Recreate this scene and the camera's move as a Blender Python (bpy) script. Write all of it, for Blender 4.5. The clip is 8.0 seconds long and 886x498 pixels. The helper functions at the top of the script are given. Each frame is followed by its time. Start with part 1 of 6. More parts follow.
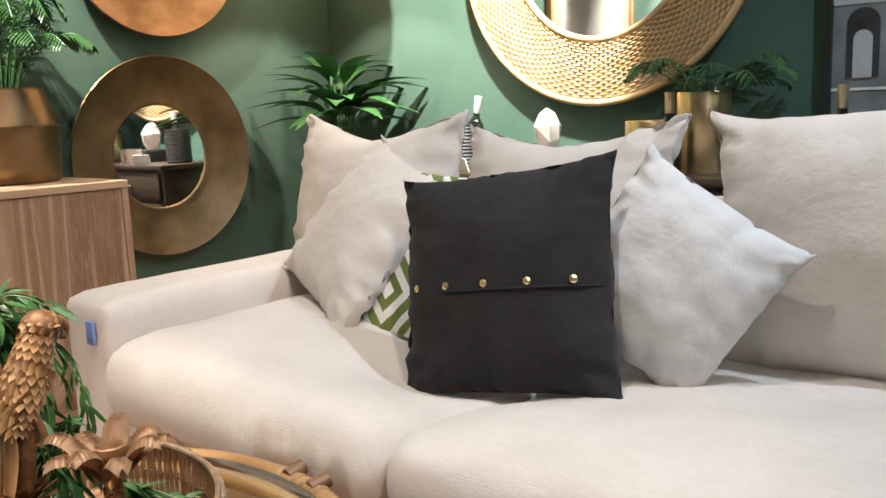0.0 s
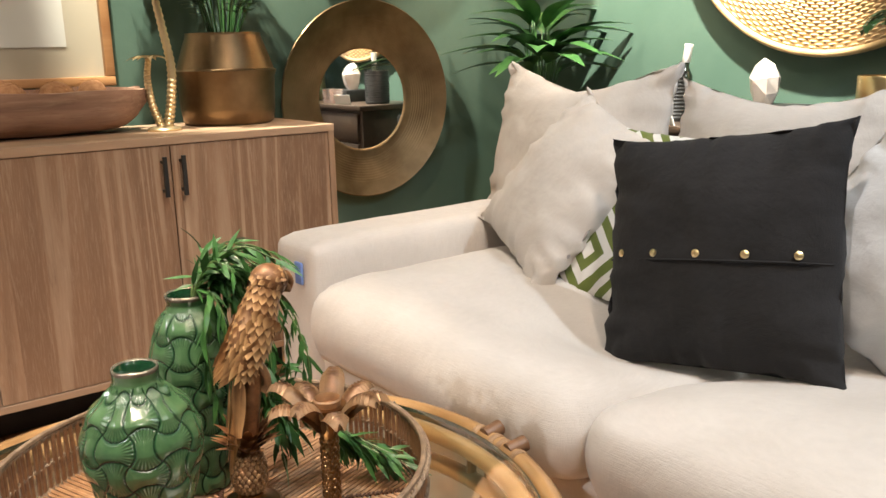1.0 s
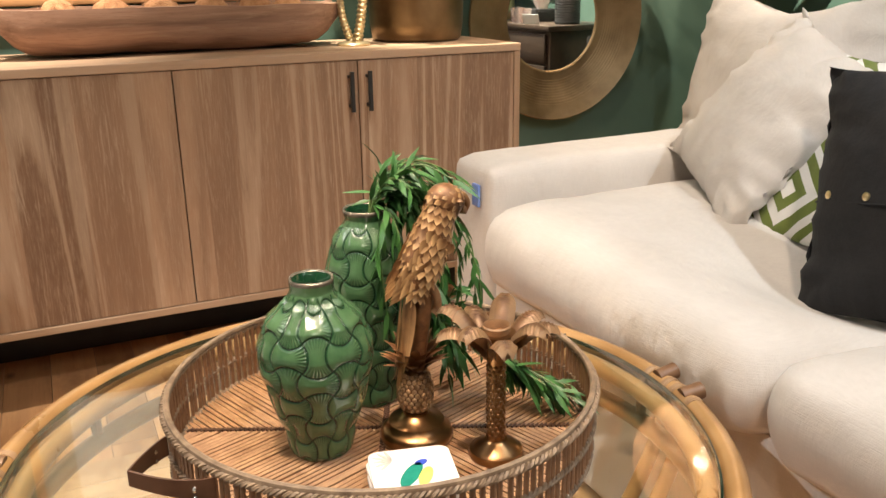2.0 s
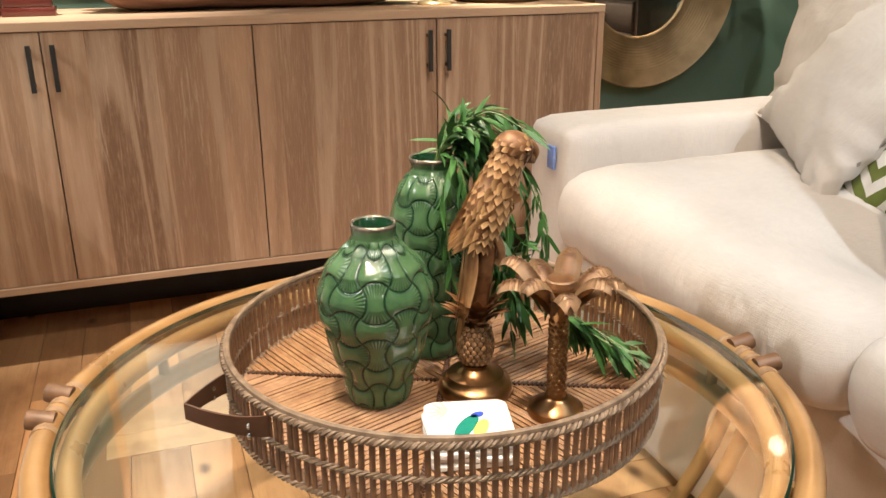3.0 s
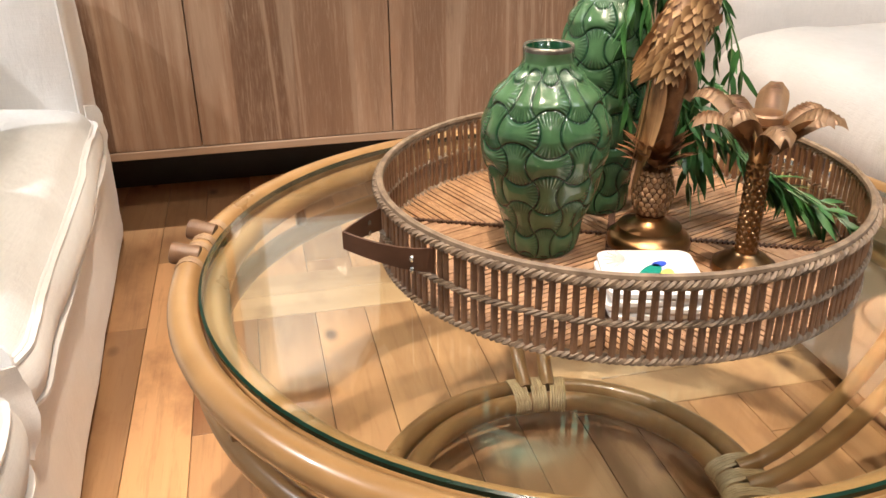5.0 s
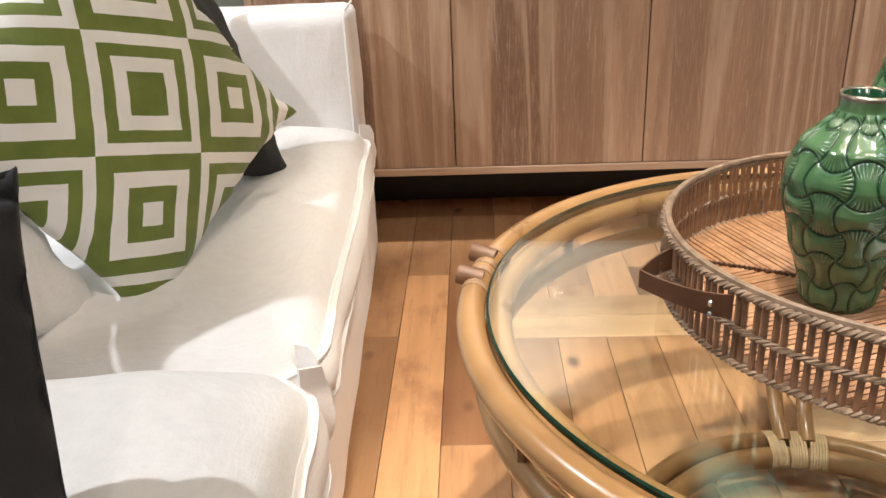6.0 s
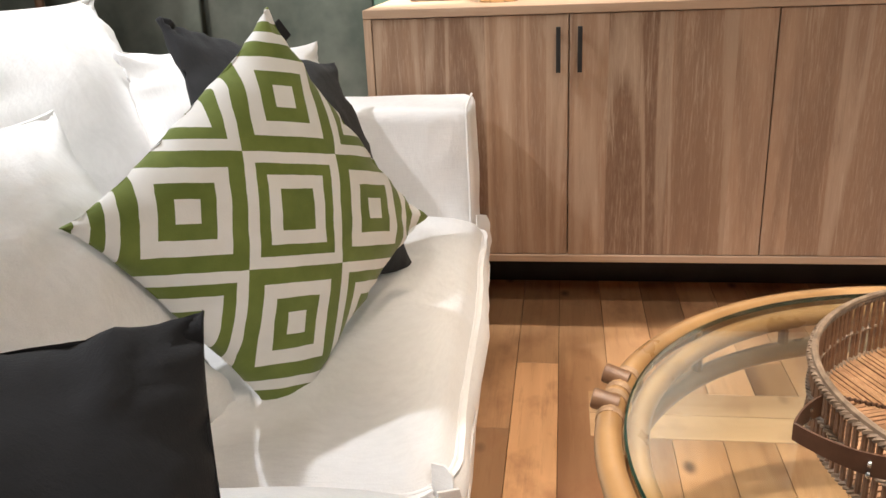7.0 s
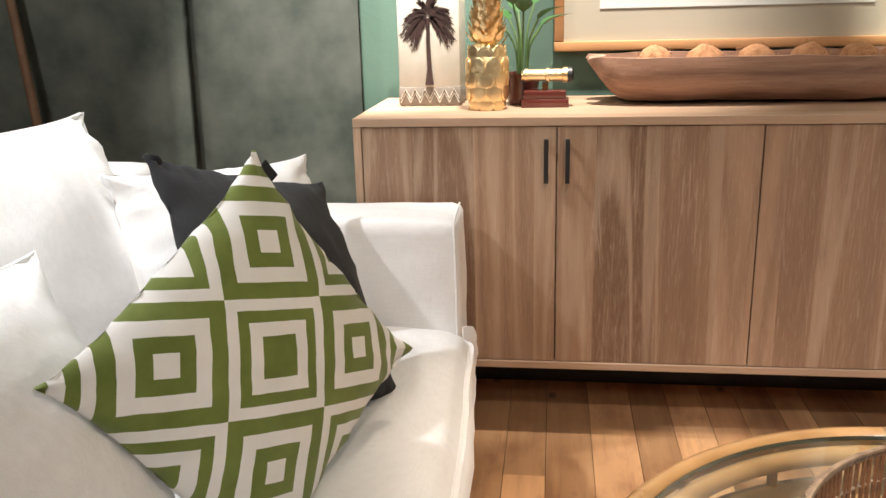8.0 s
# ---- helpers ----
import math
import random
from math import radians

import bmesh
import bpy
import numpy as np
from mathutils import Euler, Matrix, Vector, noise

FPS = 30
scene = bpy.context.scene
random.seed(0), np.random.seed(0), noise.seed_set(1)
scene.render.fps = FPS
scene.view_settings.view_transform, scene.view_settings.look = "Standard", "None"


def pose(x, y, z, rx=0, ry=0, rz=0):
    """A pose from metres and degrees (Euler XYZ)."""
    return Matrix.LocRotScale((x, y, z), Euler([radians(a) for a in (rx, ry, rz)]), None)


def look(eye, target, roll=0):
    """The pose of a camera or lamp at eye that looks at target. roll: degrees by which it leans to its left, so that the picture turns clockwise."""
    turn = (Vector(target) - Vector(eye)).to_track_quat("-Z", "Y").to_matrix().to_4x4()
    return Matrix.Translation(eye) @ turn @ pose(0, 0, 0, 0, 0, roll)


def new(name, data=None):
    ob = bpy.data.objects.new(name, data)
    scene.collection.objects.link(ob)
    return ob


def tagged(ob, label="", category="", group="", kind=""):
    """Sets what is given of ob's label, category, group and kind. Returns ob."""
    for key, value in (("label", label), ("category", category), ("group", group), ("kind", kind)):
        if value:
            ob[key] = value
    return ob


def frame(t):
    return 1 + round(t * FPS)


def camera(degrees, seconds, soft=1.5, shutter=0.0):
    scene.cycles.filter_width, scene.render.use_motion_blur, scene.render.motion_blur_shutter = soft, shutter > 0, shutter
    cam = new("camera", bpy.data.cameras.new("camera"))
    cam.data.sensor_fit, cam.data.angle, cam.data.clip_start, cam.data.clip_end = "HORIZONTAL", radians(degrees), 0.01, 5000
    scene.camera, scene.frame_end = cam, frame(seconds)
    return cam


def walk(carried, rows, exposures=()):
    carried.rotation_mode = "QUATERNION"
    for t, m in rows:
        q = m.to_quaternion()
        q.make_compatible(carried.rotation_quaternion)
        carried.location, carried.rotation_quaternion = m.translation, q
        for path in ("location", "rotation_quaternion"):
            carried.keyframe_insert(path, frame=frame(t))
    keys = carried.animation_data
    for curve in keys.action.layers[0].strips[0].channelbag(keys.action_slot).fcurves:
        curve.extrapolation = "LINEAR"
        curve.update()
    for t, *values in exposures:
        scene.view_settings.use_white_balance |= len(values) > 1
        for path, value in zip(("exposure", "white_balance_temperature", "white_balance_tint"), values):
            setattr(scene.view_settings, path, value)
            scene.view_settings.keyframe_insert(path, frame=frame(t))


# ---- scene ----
cam = camera(55.1, 8.0)
PATH = [
    (0, (0.69, -2.337, 1.025), (2.19, -1.054, 0.702), -2.2),
    (0.5, (0.689, -2.303, 1.055), (2.031, -0.865, 0.694), -1.8),
    (1, (0.682, -2.274, 1.059), (1.859, -0.722, 0.609), -1.4),
    (1.5, (0.68, -2.248, 1.054), (1.685, -0.607, 0.51), -1.6),
    (2, (0.703, -2.234, 1.048), (1.503, -0.506, 0.436), -0.9),
    (2.2, (0.711, -2.24, 1.048), (1.44, -0.487, 0.42), -0.6),
    (3.3, (0.726, -2.214, 0.977), (1.341, -0.441, 0.285), -0.3),
    (3.5, (0.718, -2.204, 0.953), (1.328, -0.439, 0.237), -0.1),
    (4, (0.703, -2.17, 0.913), (1.295, -0.419, 0.149), 0.4),
    (4.2, (0.698, -2.162, 0.897), (1.277, -0.417, 0.11), 0.4),
    (5.3, (0.633, -2.138, 0.891), (0.882, -0.35, 0.029), -1.5),
    (5.5, (0.613, -2.146, 0.902), (0.75, -0.341, 0.052), -1.9),
    (6, (0.565, -2.148, 0.917), (0.481, -0.317, 0.117), -2.4),
    (6.5, (0.524, -2.156, 0.958), (0.32, -0.31, 0.216), -2.4),
    (7, (0.497, -2.14, 1.014), (0.219, -0.281, 0.33), -2.5),
    (7.5, (0.494, -2.124, 1.067), (0.205, -0.243, 0.452), -2.2),
    (8, (0.501, -2.089, 1.128), (0.246, -0.184, 0.573), -1.5),
]
walk(cam, [(t, look(eye, target, roll)) for t, eye, target, roll in PATH],
     [(0, 0.03, 6400, 10), (0.5, 0.03, 6600, 10), (1, 0.05, 6800, 10), (2, 0.12, 6950, 10), (3.5, 0.2, 6800, 10), (4, 0.2, 6750, 10),
      (5.5, 0.22, 6350, 10), (6.5, 0.15, 6250, 10), (7, 0.06, 6300, 10), (8, 0.06, 6350, 10)])

# ---- light ----
world = bpy.data.worlds.new("world")
scene.world = world
world.use_nodes = True
world.node_tree.nodes["Background"].inputs[0].default_value = (1.0, 0.93, 0.86, 1)
world.node_tree.nodes["Background"].inputs[1].default_value = 0.12


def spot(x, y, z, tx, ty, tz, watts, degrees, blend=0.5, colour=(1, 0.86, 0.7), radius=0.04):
    lamp = bpy.data.lights.new("ceiling_or_fill_spot", "SPOT")
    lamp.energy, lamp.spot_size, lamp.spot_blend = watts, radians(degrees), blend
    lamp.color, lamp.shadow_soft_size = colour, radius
    ob = new("ceiling_or_fill_spot", lamp)
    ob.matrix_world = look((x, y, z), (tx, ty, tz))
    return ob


WARM = (1, 0.82, 0.65)
SOFT = (1, 0.90, 0.80)
spot(-1.45, -1.00, 2.85, 0.0, -0.95, 0.5, 215, 56, 0.7, (0.98, 0.98, 1), 0.03)
# Unseen fill spot, added to brighten the white back cushions.
spot(0.0, -1.75, 2.85, -0.45, -0.80, 0.85, 185, 30, 0.7, (1, 0.98, 0.96))
spot(1.15, -2.6, 2.85, 1.05, -0.9, 0.35, 95, 64, 0.7, WARM)
spot(0.60, -1.75, 2.85, 1.00, -1.22, 0.0, 300, 30, 0.5, WARM)
spot(0.95, -0.60, 2.85, 0.95, -0.80, 0.0, 165, 38, 0.5, WARM, 0.03)
spot(1.48, -0.75, 2.85, 2.45, 0.5, 1.0, 78, 75, 0.7, WARM)
spot(1.25, 0.0, 2.85, 2.02, 0.51, 1.35, 620, 50, 0.4, (1, 0.95, 0.80))
spot(0.55, -0.12, 2.85, 0.50, 0.51, 1.15, 540, 46, 0.9, SOFT)
spot(0.02, -0.08, 2.85, -0.14, 0.51, 1.15, 1000, 36, 0.8, SOFT)
spot(2.45, -0.95, 2.85, 3.3, -0.38, 1.22, 1250, 40, 0.4, (1, 0.97, 0.84))
spot(1.45, -1.5, 2.85, 2.05, -1.15, 0.5, 92, 72, 0.8, (1, 0.90, 0.84))
spot(2.3, -2.7, 2.85, 2.4, -1.7, 0.6, 140, 80, 0.8, (0.72, 0.86, 1))
# Two unseen fill spots, added behind the camera to lift the shadows.
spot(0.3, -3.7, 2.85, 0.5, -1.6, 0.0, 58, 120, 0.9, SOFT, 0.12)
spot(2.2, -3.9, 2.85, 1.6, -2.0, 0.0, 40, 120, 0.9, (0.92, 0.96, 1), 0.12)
# Unseen fill spot, added to brighten the canvas drape.
spot(-1.0, -0.5, 2.85, -0.5, 0.45, 1.0, 130, 80, 0.9, SOFT)
# the bulb inside the woven pendant
PX, PY, PZ = 2.90, 0.055, 1.75
bulb_light = bpy.data.lights.new("pendant_bulb", "POINT")
bulb_light.energy, bulb_light.color, bulb_light.shadow_soft_size = 20, (1, 0.86, 0.72), 0.03
new("pendant_bulb", bulb_light).matrix_world = pose(PX, PY, PZ - 0.02)


# ---- materials ----
def nodes_of(name):
    m = bpy.data.materials.new(name)
    m.use_nodes = True
    t = m.node_tree
    return m, t, t.nodes["Principled BSDF"]


def put(t, kind, **inputs):
    n = t.nodes.new(kind)
    for key, value in inputs.items():
        n.inputs[key.replace("_", " ")].default_value = value
    return n


def coords(t, scale=(1, 1, 1), kind="Object"):
    c = t.nodes.new("ShaderNodeTexCoord")
    m = t.nodes.new("ShaderNodeMapping")
    m.inputs["Scale"].default_value = scale
    t.links.new(c.outputs[kind], m.inputs["Vector"])
    return m.outputs["Vector"]


def ramp(t, fac, stops):
    r = t.nodes.new("ShaderNodeValToRGB")
    e = r.color_ramp.elements
    while len(e) < len(stops):
        e.new(0.5)
    for i, (p, c) in enumerate(stops):
        e[i].position, e[i].color = p, (*c, 1)
    t.links.new(fac, r.inputs["Fac"])
    return r.outputs["Color"]


def mix(t, a, b, fac, mode="MIX"):
    m = t.nodes.new("ShaderNodeMix")
    m.data_type, m.blend_type = "RGBA", mode
    for sock, v in ((m.inputs[6], a), (m.inputs[7], b), (m.inputs[0], fac)):
        if isinstance(v, bpy.types.NodeSocket):
            t.links.new(v, sock)
        elif isinstance(v, tuple):
            sock.default_value = (*v, 1)
        else:
            sock.default_value = v
    return m.outputs[2]


def noise_tex(t, vec, scale, detail=4, rough=0.55):
    n = put(t, "ShaderNodeTexNoise", Scale=scale, Detail=detail, Roughness=rough)
    t.links.new(vec, n.inputs["Vector"])
    return n.outputs["Fac"]


def bump(t, bsdf, height, strength, distance):
    b = put(t, "ShaderNodeBump", Strength=strength, Distance=distance)
    t.links.new(height, b.inputs["Height"])
    t.links.new(b.outputs["Normal"], bsdf.inputs["Normal"])
    return b


def plain(name, a, b, scale=12, rough=0.5, metal=0.0, grain=300, relief=0.3, depth=0.001, coat=0.0, stretch=(1, 1, 1), spread=0.08):
    """Two tones blended by cloudy noise, with fine grain in relief and gloss."""
    m, t, p = nodes_of(name)
    v = coords(t, stretch)
    big = noise_tex(t, v, scale)
    small = noise_tex(t, v, grain, 3)
    col = ramp(t, big, [(0.3, a), (0.7, b)])
    t.links.new(col, p.inputs["Base Color"])
    r = t.nodes.new("ShaderNodeMapRange")
    r.inputs["To Min"].default_value, r.inputs["To Max"].default_value = rough - spread, rough + spread
    t.links.new(big, r.inputs["Value"])
    t.links.new(r.outputs["Result"], p.inputs["Roughness"])
    p.inputs["Metallic"].default_value = metal
    p.inputs["Coat Weight"].default_value = coat
    p.inputs["Coat Roughness"].default_value = 0.08
    bump(t, p, small, relief, depth)
    return m


def fabric(name, a, b, weave=700, sheen=0.25, crumple=1.0):
    """Woven cloth: threads two ways, slubs in tone, soft folds in relief."""
    m, t, p = nodes_of(name)
    v = coords(t)
    big = noise_tex(t, v, 6)
    warp = noise_tex(t, coords(t, (1, 1, 0.06)), weave, 2)
    weft = noise_tex(t, coords(t, (0.06, 0.06, 1)), weave, 2)
    th = t.nodes.new("ShaderNodeMath")
    th.operation = "ADD"
    t.links.new(warp, th.inputs[0])
    t.links.new(weft, th.inputs[1])
    fold = noise_tex(t, coords(t, (1, 1, 0.55)), 11, 5, 0.5)
    fo = t.nodes.new("ShaderNodeMath")
    fo.operation = "MULTIPLY_ADD"
    t.links.new(fold, fo.inputs[0])
    fo.inputs[1].default_value = 14.0 * crumple
    t.links.new(th.outputs[0], fo.inputs[2])
    col = ramp(t, big, [(0.3, a), (0.7, b)])
    half = t.nodes.new("ShaderNodeMath")
    half.operation = "MULTIPLY"
    half.inputs[1].default_value = 0.5
    t.links.new(th.outputs[0], half.inputs[0])
    slub = ramp(t, half.outputs[0], [(0.36, (0.80, 0.80, 0.80)), (0.62, (1, 1, 1))])
    t.links.new(mix(t, col, slub, 0.35, "MULTIPLY"), p.inputs["Base Color"])
    p.inputs["Roughness"].default_value = 0.9
    p.inputs["Sheen Weight"].default_value = sheen
    p.inputs["Specular IOR Level"].default_value = 0.2
    bump(t, p, fo.outputs[0], 0.5, 0.0011)
    return m


def wood(name, dark, light, along="z", rough=0.5, scale=1.0, coat=0.0, streak=(0.75, 0.62, 0.5), per_piece=0.25):
    m, t, p = nodes_of(name)
    k = {"x": (0.06, 1, 1), "y": (1, 0.06, 1), "z": (1, 1, 0.06)}[along]
    info = t.nodes.new("ShaderNodeObjectInfo")
    c = t.nodes.new("ShaderNodeTexCoord")
    sh = t.nodes.new("ShaderNodeVectorMath")
    sh.operation = "MULTIPLY_ADD"
    t.links.new(info.outputs["Random"], sh.inputs[0])
    sh.inputs[1].default_value = (7, 13, 17)
    t.links.new(c.outputs["Object"], sh.inputs[2])
    mp = t.nodes.new("ShaderNodeMapping")
    mp.inputs["Scale"].default_value = k
    t.links.new(sh.outputs[0], mp.inputs["Vector"])
    v = mp.outputs["Vector"]
    board = noise_tex(t, v, 9 * scale, 3)
    fine = noise_tex(t, v, 120 * scale, 5, 0.7)
    mid = noise_tex(t, v, 38 * scale, 4, 0.65)
    col = ramp(t, board, [(0.28, dark), (0.55, light), (0.8, tuple((x + y) / 2 for x, y in zip(dark, light)))])
    col = mix(t, col, streak, ramp(t, mid, [(0.55, (0, 0, 0)), (0.72, (0.45, 0.45, 0.45))]))
    col = mix(t, col, dark, ramp(t, fine, [(0.52, (0, 0, 0)), (0.75, (0.5, 0.5, 0.5))]))
    hs = t.nodes.new("ShaderNodeHueSaturation")
    mr = t.nodes.new("ShaderNodeMapRange")
    mr.inputs["To Min"].default_value, mr.inputs["To Max"].default_value = 1 - per_piece, 1 + per_piece
    t.links.new(info.outputs["Random"], mr.inputs["Value"])
    t.links.new(mr.outputs["Result"], hs.inputs["Value"])
    t.links.new(col, hs.inputs["Color"])
    t.links.new(hs.outputs["Color"], p.inputs["Base Color"])
    p.inputs["Roughness"].default_value = rough
    p.inputs["Coat Weight"].default_value = coat
    p.inputs["Coat Roughness"].default_value = 0.15
    bump(t, p, fine, 0.25, 0.0008)
    return m


def thin_glass(name, tint, gloss=0.5, haze=None):
    """A blown wall or pane taken as one sheet: tinted see-through with a mirror gloss that grows at grazing angles."""
    m, t, p = nodes_of(name)
    out = t.nodes["Material Output"]
    t.nodes.remove(p)
    clear = put(t, "ShaderNodeBsdfTransparent", Color=(*tint, 1))
    shine = put(t, "ShaderNodeBsdfGlossy", Color=(1, 1, 1, 1), Roughness=0.02)
    lw = put(t, "ShaderNodeLayerWeight", Blend=0.5)
    steep = t.nodes.new("ShaderNodeMath")
    steep.operation = "POWER"
    steep.inputs[1].default_value = 4.0
    t.links.new(lw.outputs["Facing"], steep.inputs[0])
    mx = t.nodes.new("ShaderNodeMixShader")
    k = t.nodes.new("ShaderNodeMath")
    k.operation = "MULTIPLY_ADD"
    k.inputs[1].default_value, k.inputs[2].default_value = gloss, 0.03
    t.links.new(steep.outputs[0], k.inputs[0])
    t.links.new(k.outputs[0], mx.inputs[0])
    body = clear.outputs[0]
    if haze:
        fog = put(t, "ShaderNodeBsdfTranslucent", Color=(*haze, 1))
        hz = t.nodes.new("ShaderNodeMixShader")
        hz.inputs[0].default_value = 0.13
        t.links.new(body, hz.inputs[1])
        t.links.new(fog.outputs[0], hz.inputs[2])
        body = hz.outputs[0]
    t.links.new(body, mx.inputs[1])
    t.links.new(shine.outputs[0], mx.inputs[2])
    t.links.new(mx.outputs[0], out.inputs["Surface"])
    return m


M_WALL = plain("green_plaster", (0.050, 0.103, 0.077), (0.092, 0.155, 0.120), 1.6, 0.75, 0, 60, 0.25, 0.002)
M_DRAPE = plain("grey_green_canvas", (0.075, 0.095, 0.080), (0.19, 0.21, 0.182), 6.0, 0.9, 0, 400, 0.4, 0.001)
M_PLAIN = plain("grey_plaster", (0.22, 0.215, 0.20), (0.28, 0.275, 0.26), 2, 0.9)
M_CEIL = plain("ceiling_paint", (0.25, 0.25, 0.24), (0.3, 0.3, 0.29), 2, 0.9)
M_FLOOR = wood("pine_plank", (0.24, 0.110, 0.050), (0.55, 0.315, 0.155), "y", 0.38, 0.7, 0.25, (0.60, 0.36, 0.18), 0.36)
M_FLOORX = wood("pale_pine_plank", (0.45, 0.275, 0.14), (0.62, 0.415, 0.23), "x", 0.4, 0.7, 0.2, (0.55, 0.36, 0.2), 0.15)
def knots(m, colour, scale):
    """Dark pine knots, stretched along the boards."""
    t = m.node_tree
    shade = t.nodes["Principled BSDF"].inputs["Base Color"]
    g = t.nodes.new("ShaderNodeNewGeometry")
    mp = t.nodes.new("ShaderNodeMapping")
    mp.inputs["Scale"].default_value = (2.6, 1.5, 1)
    t.links.new(g.outputs["Position"], mp.inputs["Vector"])
    vor = t.nodes.new("ShaderNodeTexVoronoi")
    vor.inputs["Scale"].default_value = scale
    t.links.new(mp.outputs["Vector"], vor.inputs["Vector"])
    spots = mix(t, shade.links[0].from_socket, colour, ramp(t, vor.outputs["Distance"], [(0.03, (0.85, 0.85, 0.85)), (0.10, (0, 0, 0))]))
    blot = noise_tex(t, mp.outputs["Vector"], 3.0, 5, 0.6)
    t.links.new(mix(t, spots, (0.20, 0.075, 0.035), ramp(t, blot, [(0.52, (0, 0, 0)), (0.70, (0.5, 0.5, 0.5))])), shade)


knots(M_FLOOR, (0.05, 0.02, 0.012), 2.2)
knots(M_FLOORX, (0.10, 0.045, 0.02), 2.2)
M_JOINT = plain("floor_gap", (0.03, 0.018, 0.01), (0.05, 0.03, 0.015), 20, 0.9)
M_OAK = wood("washed_oak", (0.27, 0.165, 0.10), (0.42, 0.285, 0.19), "z", 0.55, 1.0, 0.0, (0.56, 0.42, 0.30), 0.08)
M_OAKX = wood("washed_oak_top", (0.30, 0.19, 0.12), (0.44, 0.30, 0.20), "x", 0.5, 1.0, 0.0, (0.56, 0.42, 0.30), 0.04)
def oak_doors():
    """Washed oak veneer: upright boards of slightly different tone, open grain, a few knots."""
    m, t, p = nodes_of("oak_boards")
    c = t.nodes.new("ShaderNodeTexCoord")
    sp = t.nodes.new("ShaderNodeSeparateXYZ")
    t.links.new(c.outputs["Object"], sp.inputs[0])
    board = t.nodes.new("ShaderNodeTexWhiteNoise")
    board.noise_dimensions = "1D"
    fl = t.nodes.new("ShaderNodeMath")
    fl.operation = "FLOOR"
    sc = t.nodes.new("ShaderNodeMath")
    sc.operation = "MULTIPLY"
    sc.inputs[1].default_value = 6.6
    t.links.new(sp.outputs["X"], sc.inputs[0])
    t.links.new(sc.outputs[0], fl.inputs[0])
    t.links.new(fl.outputs[0], board.inputs["W"])
    off = t.nodes.new("ShaderNodeVectorMath")
    off.operation = "MULTIPLY_ADD"
    t.links.new(board.outputs["Color"], off.inputs[0])
    off.inputs[1].default_value = (3, 5, 9)
    t.links.new(c.outputs["Object"], off.inputs[2])
    mp = t.nodes.new("ShaderNodeMapping")
    mp.inputs["Scale"].default_value = (1, 1, 0.055)
    t.links.new(off.outputs[0], mp.inputs["Vector"])
    v = mp.outputs["Vector"]
    # cathedral figure: rings of a distorted field
    field = noise_tex(t, v, 5.5, 2, 0.4)
    rings = t.nodes.new("ShaderNodeMath")
    rings.operation = "SINE"
    k = t.nodes.new("ShaderNodeMath")
    k.operation = "MULTIPLY"
    k.inputs[1].default_value = 48
    field.node.inputs["Distortion"].default_value = 0.4
    t.links.new(field, k.inputs[0])
    t.links.new(k.outputs[0], rings.inputs[0])
    ml = t.nodes.new("ShaderNodeMapping")
    ml.inputs["Scale"].default_value = (1, 1, 0.075)
    t.links.new(off.outputs[0], ml.inputs["Vector"])
    fine = noise_tex(t, ml.outputs["Vector"], 230, 5, 0.7)
    fine.node.inputs["Distortion"].default_value = 0.5
    cloud = noise_tex(t, coords(t, (1, 1, 0.4)), 4, 3)
    lime = noise_tex(t, v, 46, 5, 0.75)
    lime.node.inputs["Distortion"].default_value = 0.8
    col = ramp(t, board.outputs["Value"], [(0.0, (0.185, 0.102, 0.058)), (0.5, (0.270, 0.160, 0.096)), (1.0, (0.385, 0.243, 0.153))])
    col = mix(t, col, (0.155, 0.085, 0.05), ramp(t, rings.outputs[0], [(0.1, (0, 0, 0)), (0.95, (0.30, 0.30, 0.30))]))
    back = t.nodes.new("ShaderNodeMath")
    back.operation = "MULTIPLY"
    back.inputs[1].default_value = -1
    t.links.new(rings.outputs[0], back.inputs[0])
    col = mix(t, col, (0.50, 0.37, 0.26), ramp(t, back.outputs[0], [(0.60, (0, 0, 0)), (0.97, (0.48, 0.48, 0.48))]))
    col = mix(t, col, (0.52, 0.39, 0.28), ramp(t, fine, [(0.48, (0, 0, 0)), (0.66, (0.30, 0.30, 0.30))]))
    col = mix(t, col, (0.58, 0.45, 0.33), ramp(t, lime, [(0.56, (0, 0, 0)), (0.72, (0.5, 0.5, 0.5))]))
    col = mix(t, col, (0.15, 0.08, 0.045), ramp(t, lime, [(0.28, (0.4, 0.4, 0.4)), (0.44, (0, 0, 0))]))
    col = mix(t, col, (0.20, 0.11, 0.065), ramp(t, cloud, [(0.5, (0, 0, 0)), (0.8, (0.45, 0.45, 0.45))]))
    vor = t.nodes.new("ShaderNodeTexVoronoi")
    vor.inputs["Scale"].default_value = 2.6
    mk = t.nodes.new("ShaderNodeMapping")
    mk.inputs["Scale"].default_value = (1.9, 0.0, 0.8)
    t.links.new(c.outputs["Object"], mk.inputs["Vector"])
    t.links.new(mk.outputs["Vector"], vor.inputs["Vector"])
    col = mix(t, col, (0.13, 0.06, 0.032), ramp(t, vor.outputs["Distance"], [(0.02, (0.7, 0.7, 0.7)), (0.10, (0, 0, 0))]))
    t.links.new(col, p.inputs["Base Color"])
    p.inputs["Roughness"].default_value = 0.55
    bump(t, p, fine, 0.3, 0.0008)
    return m


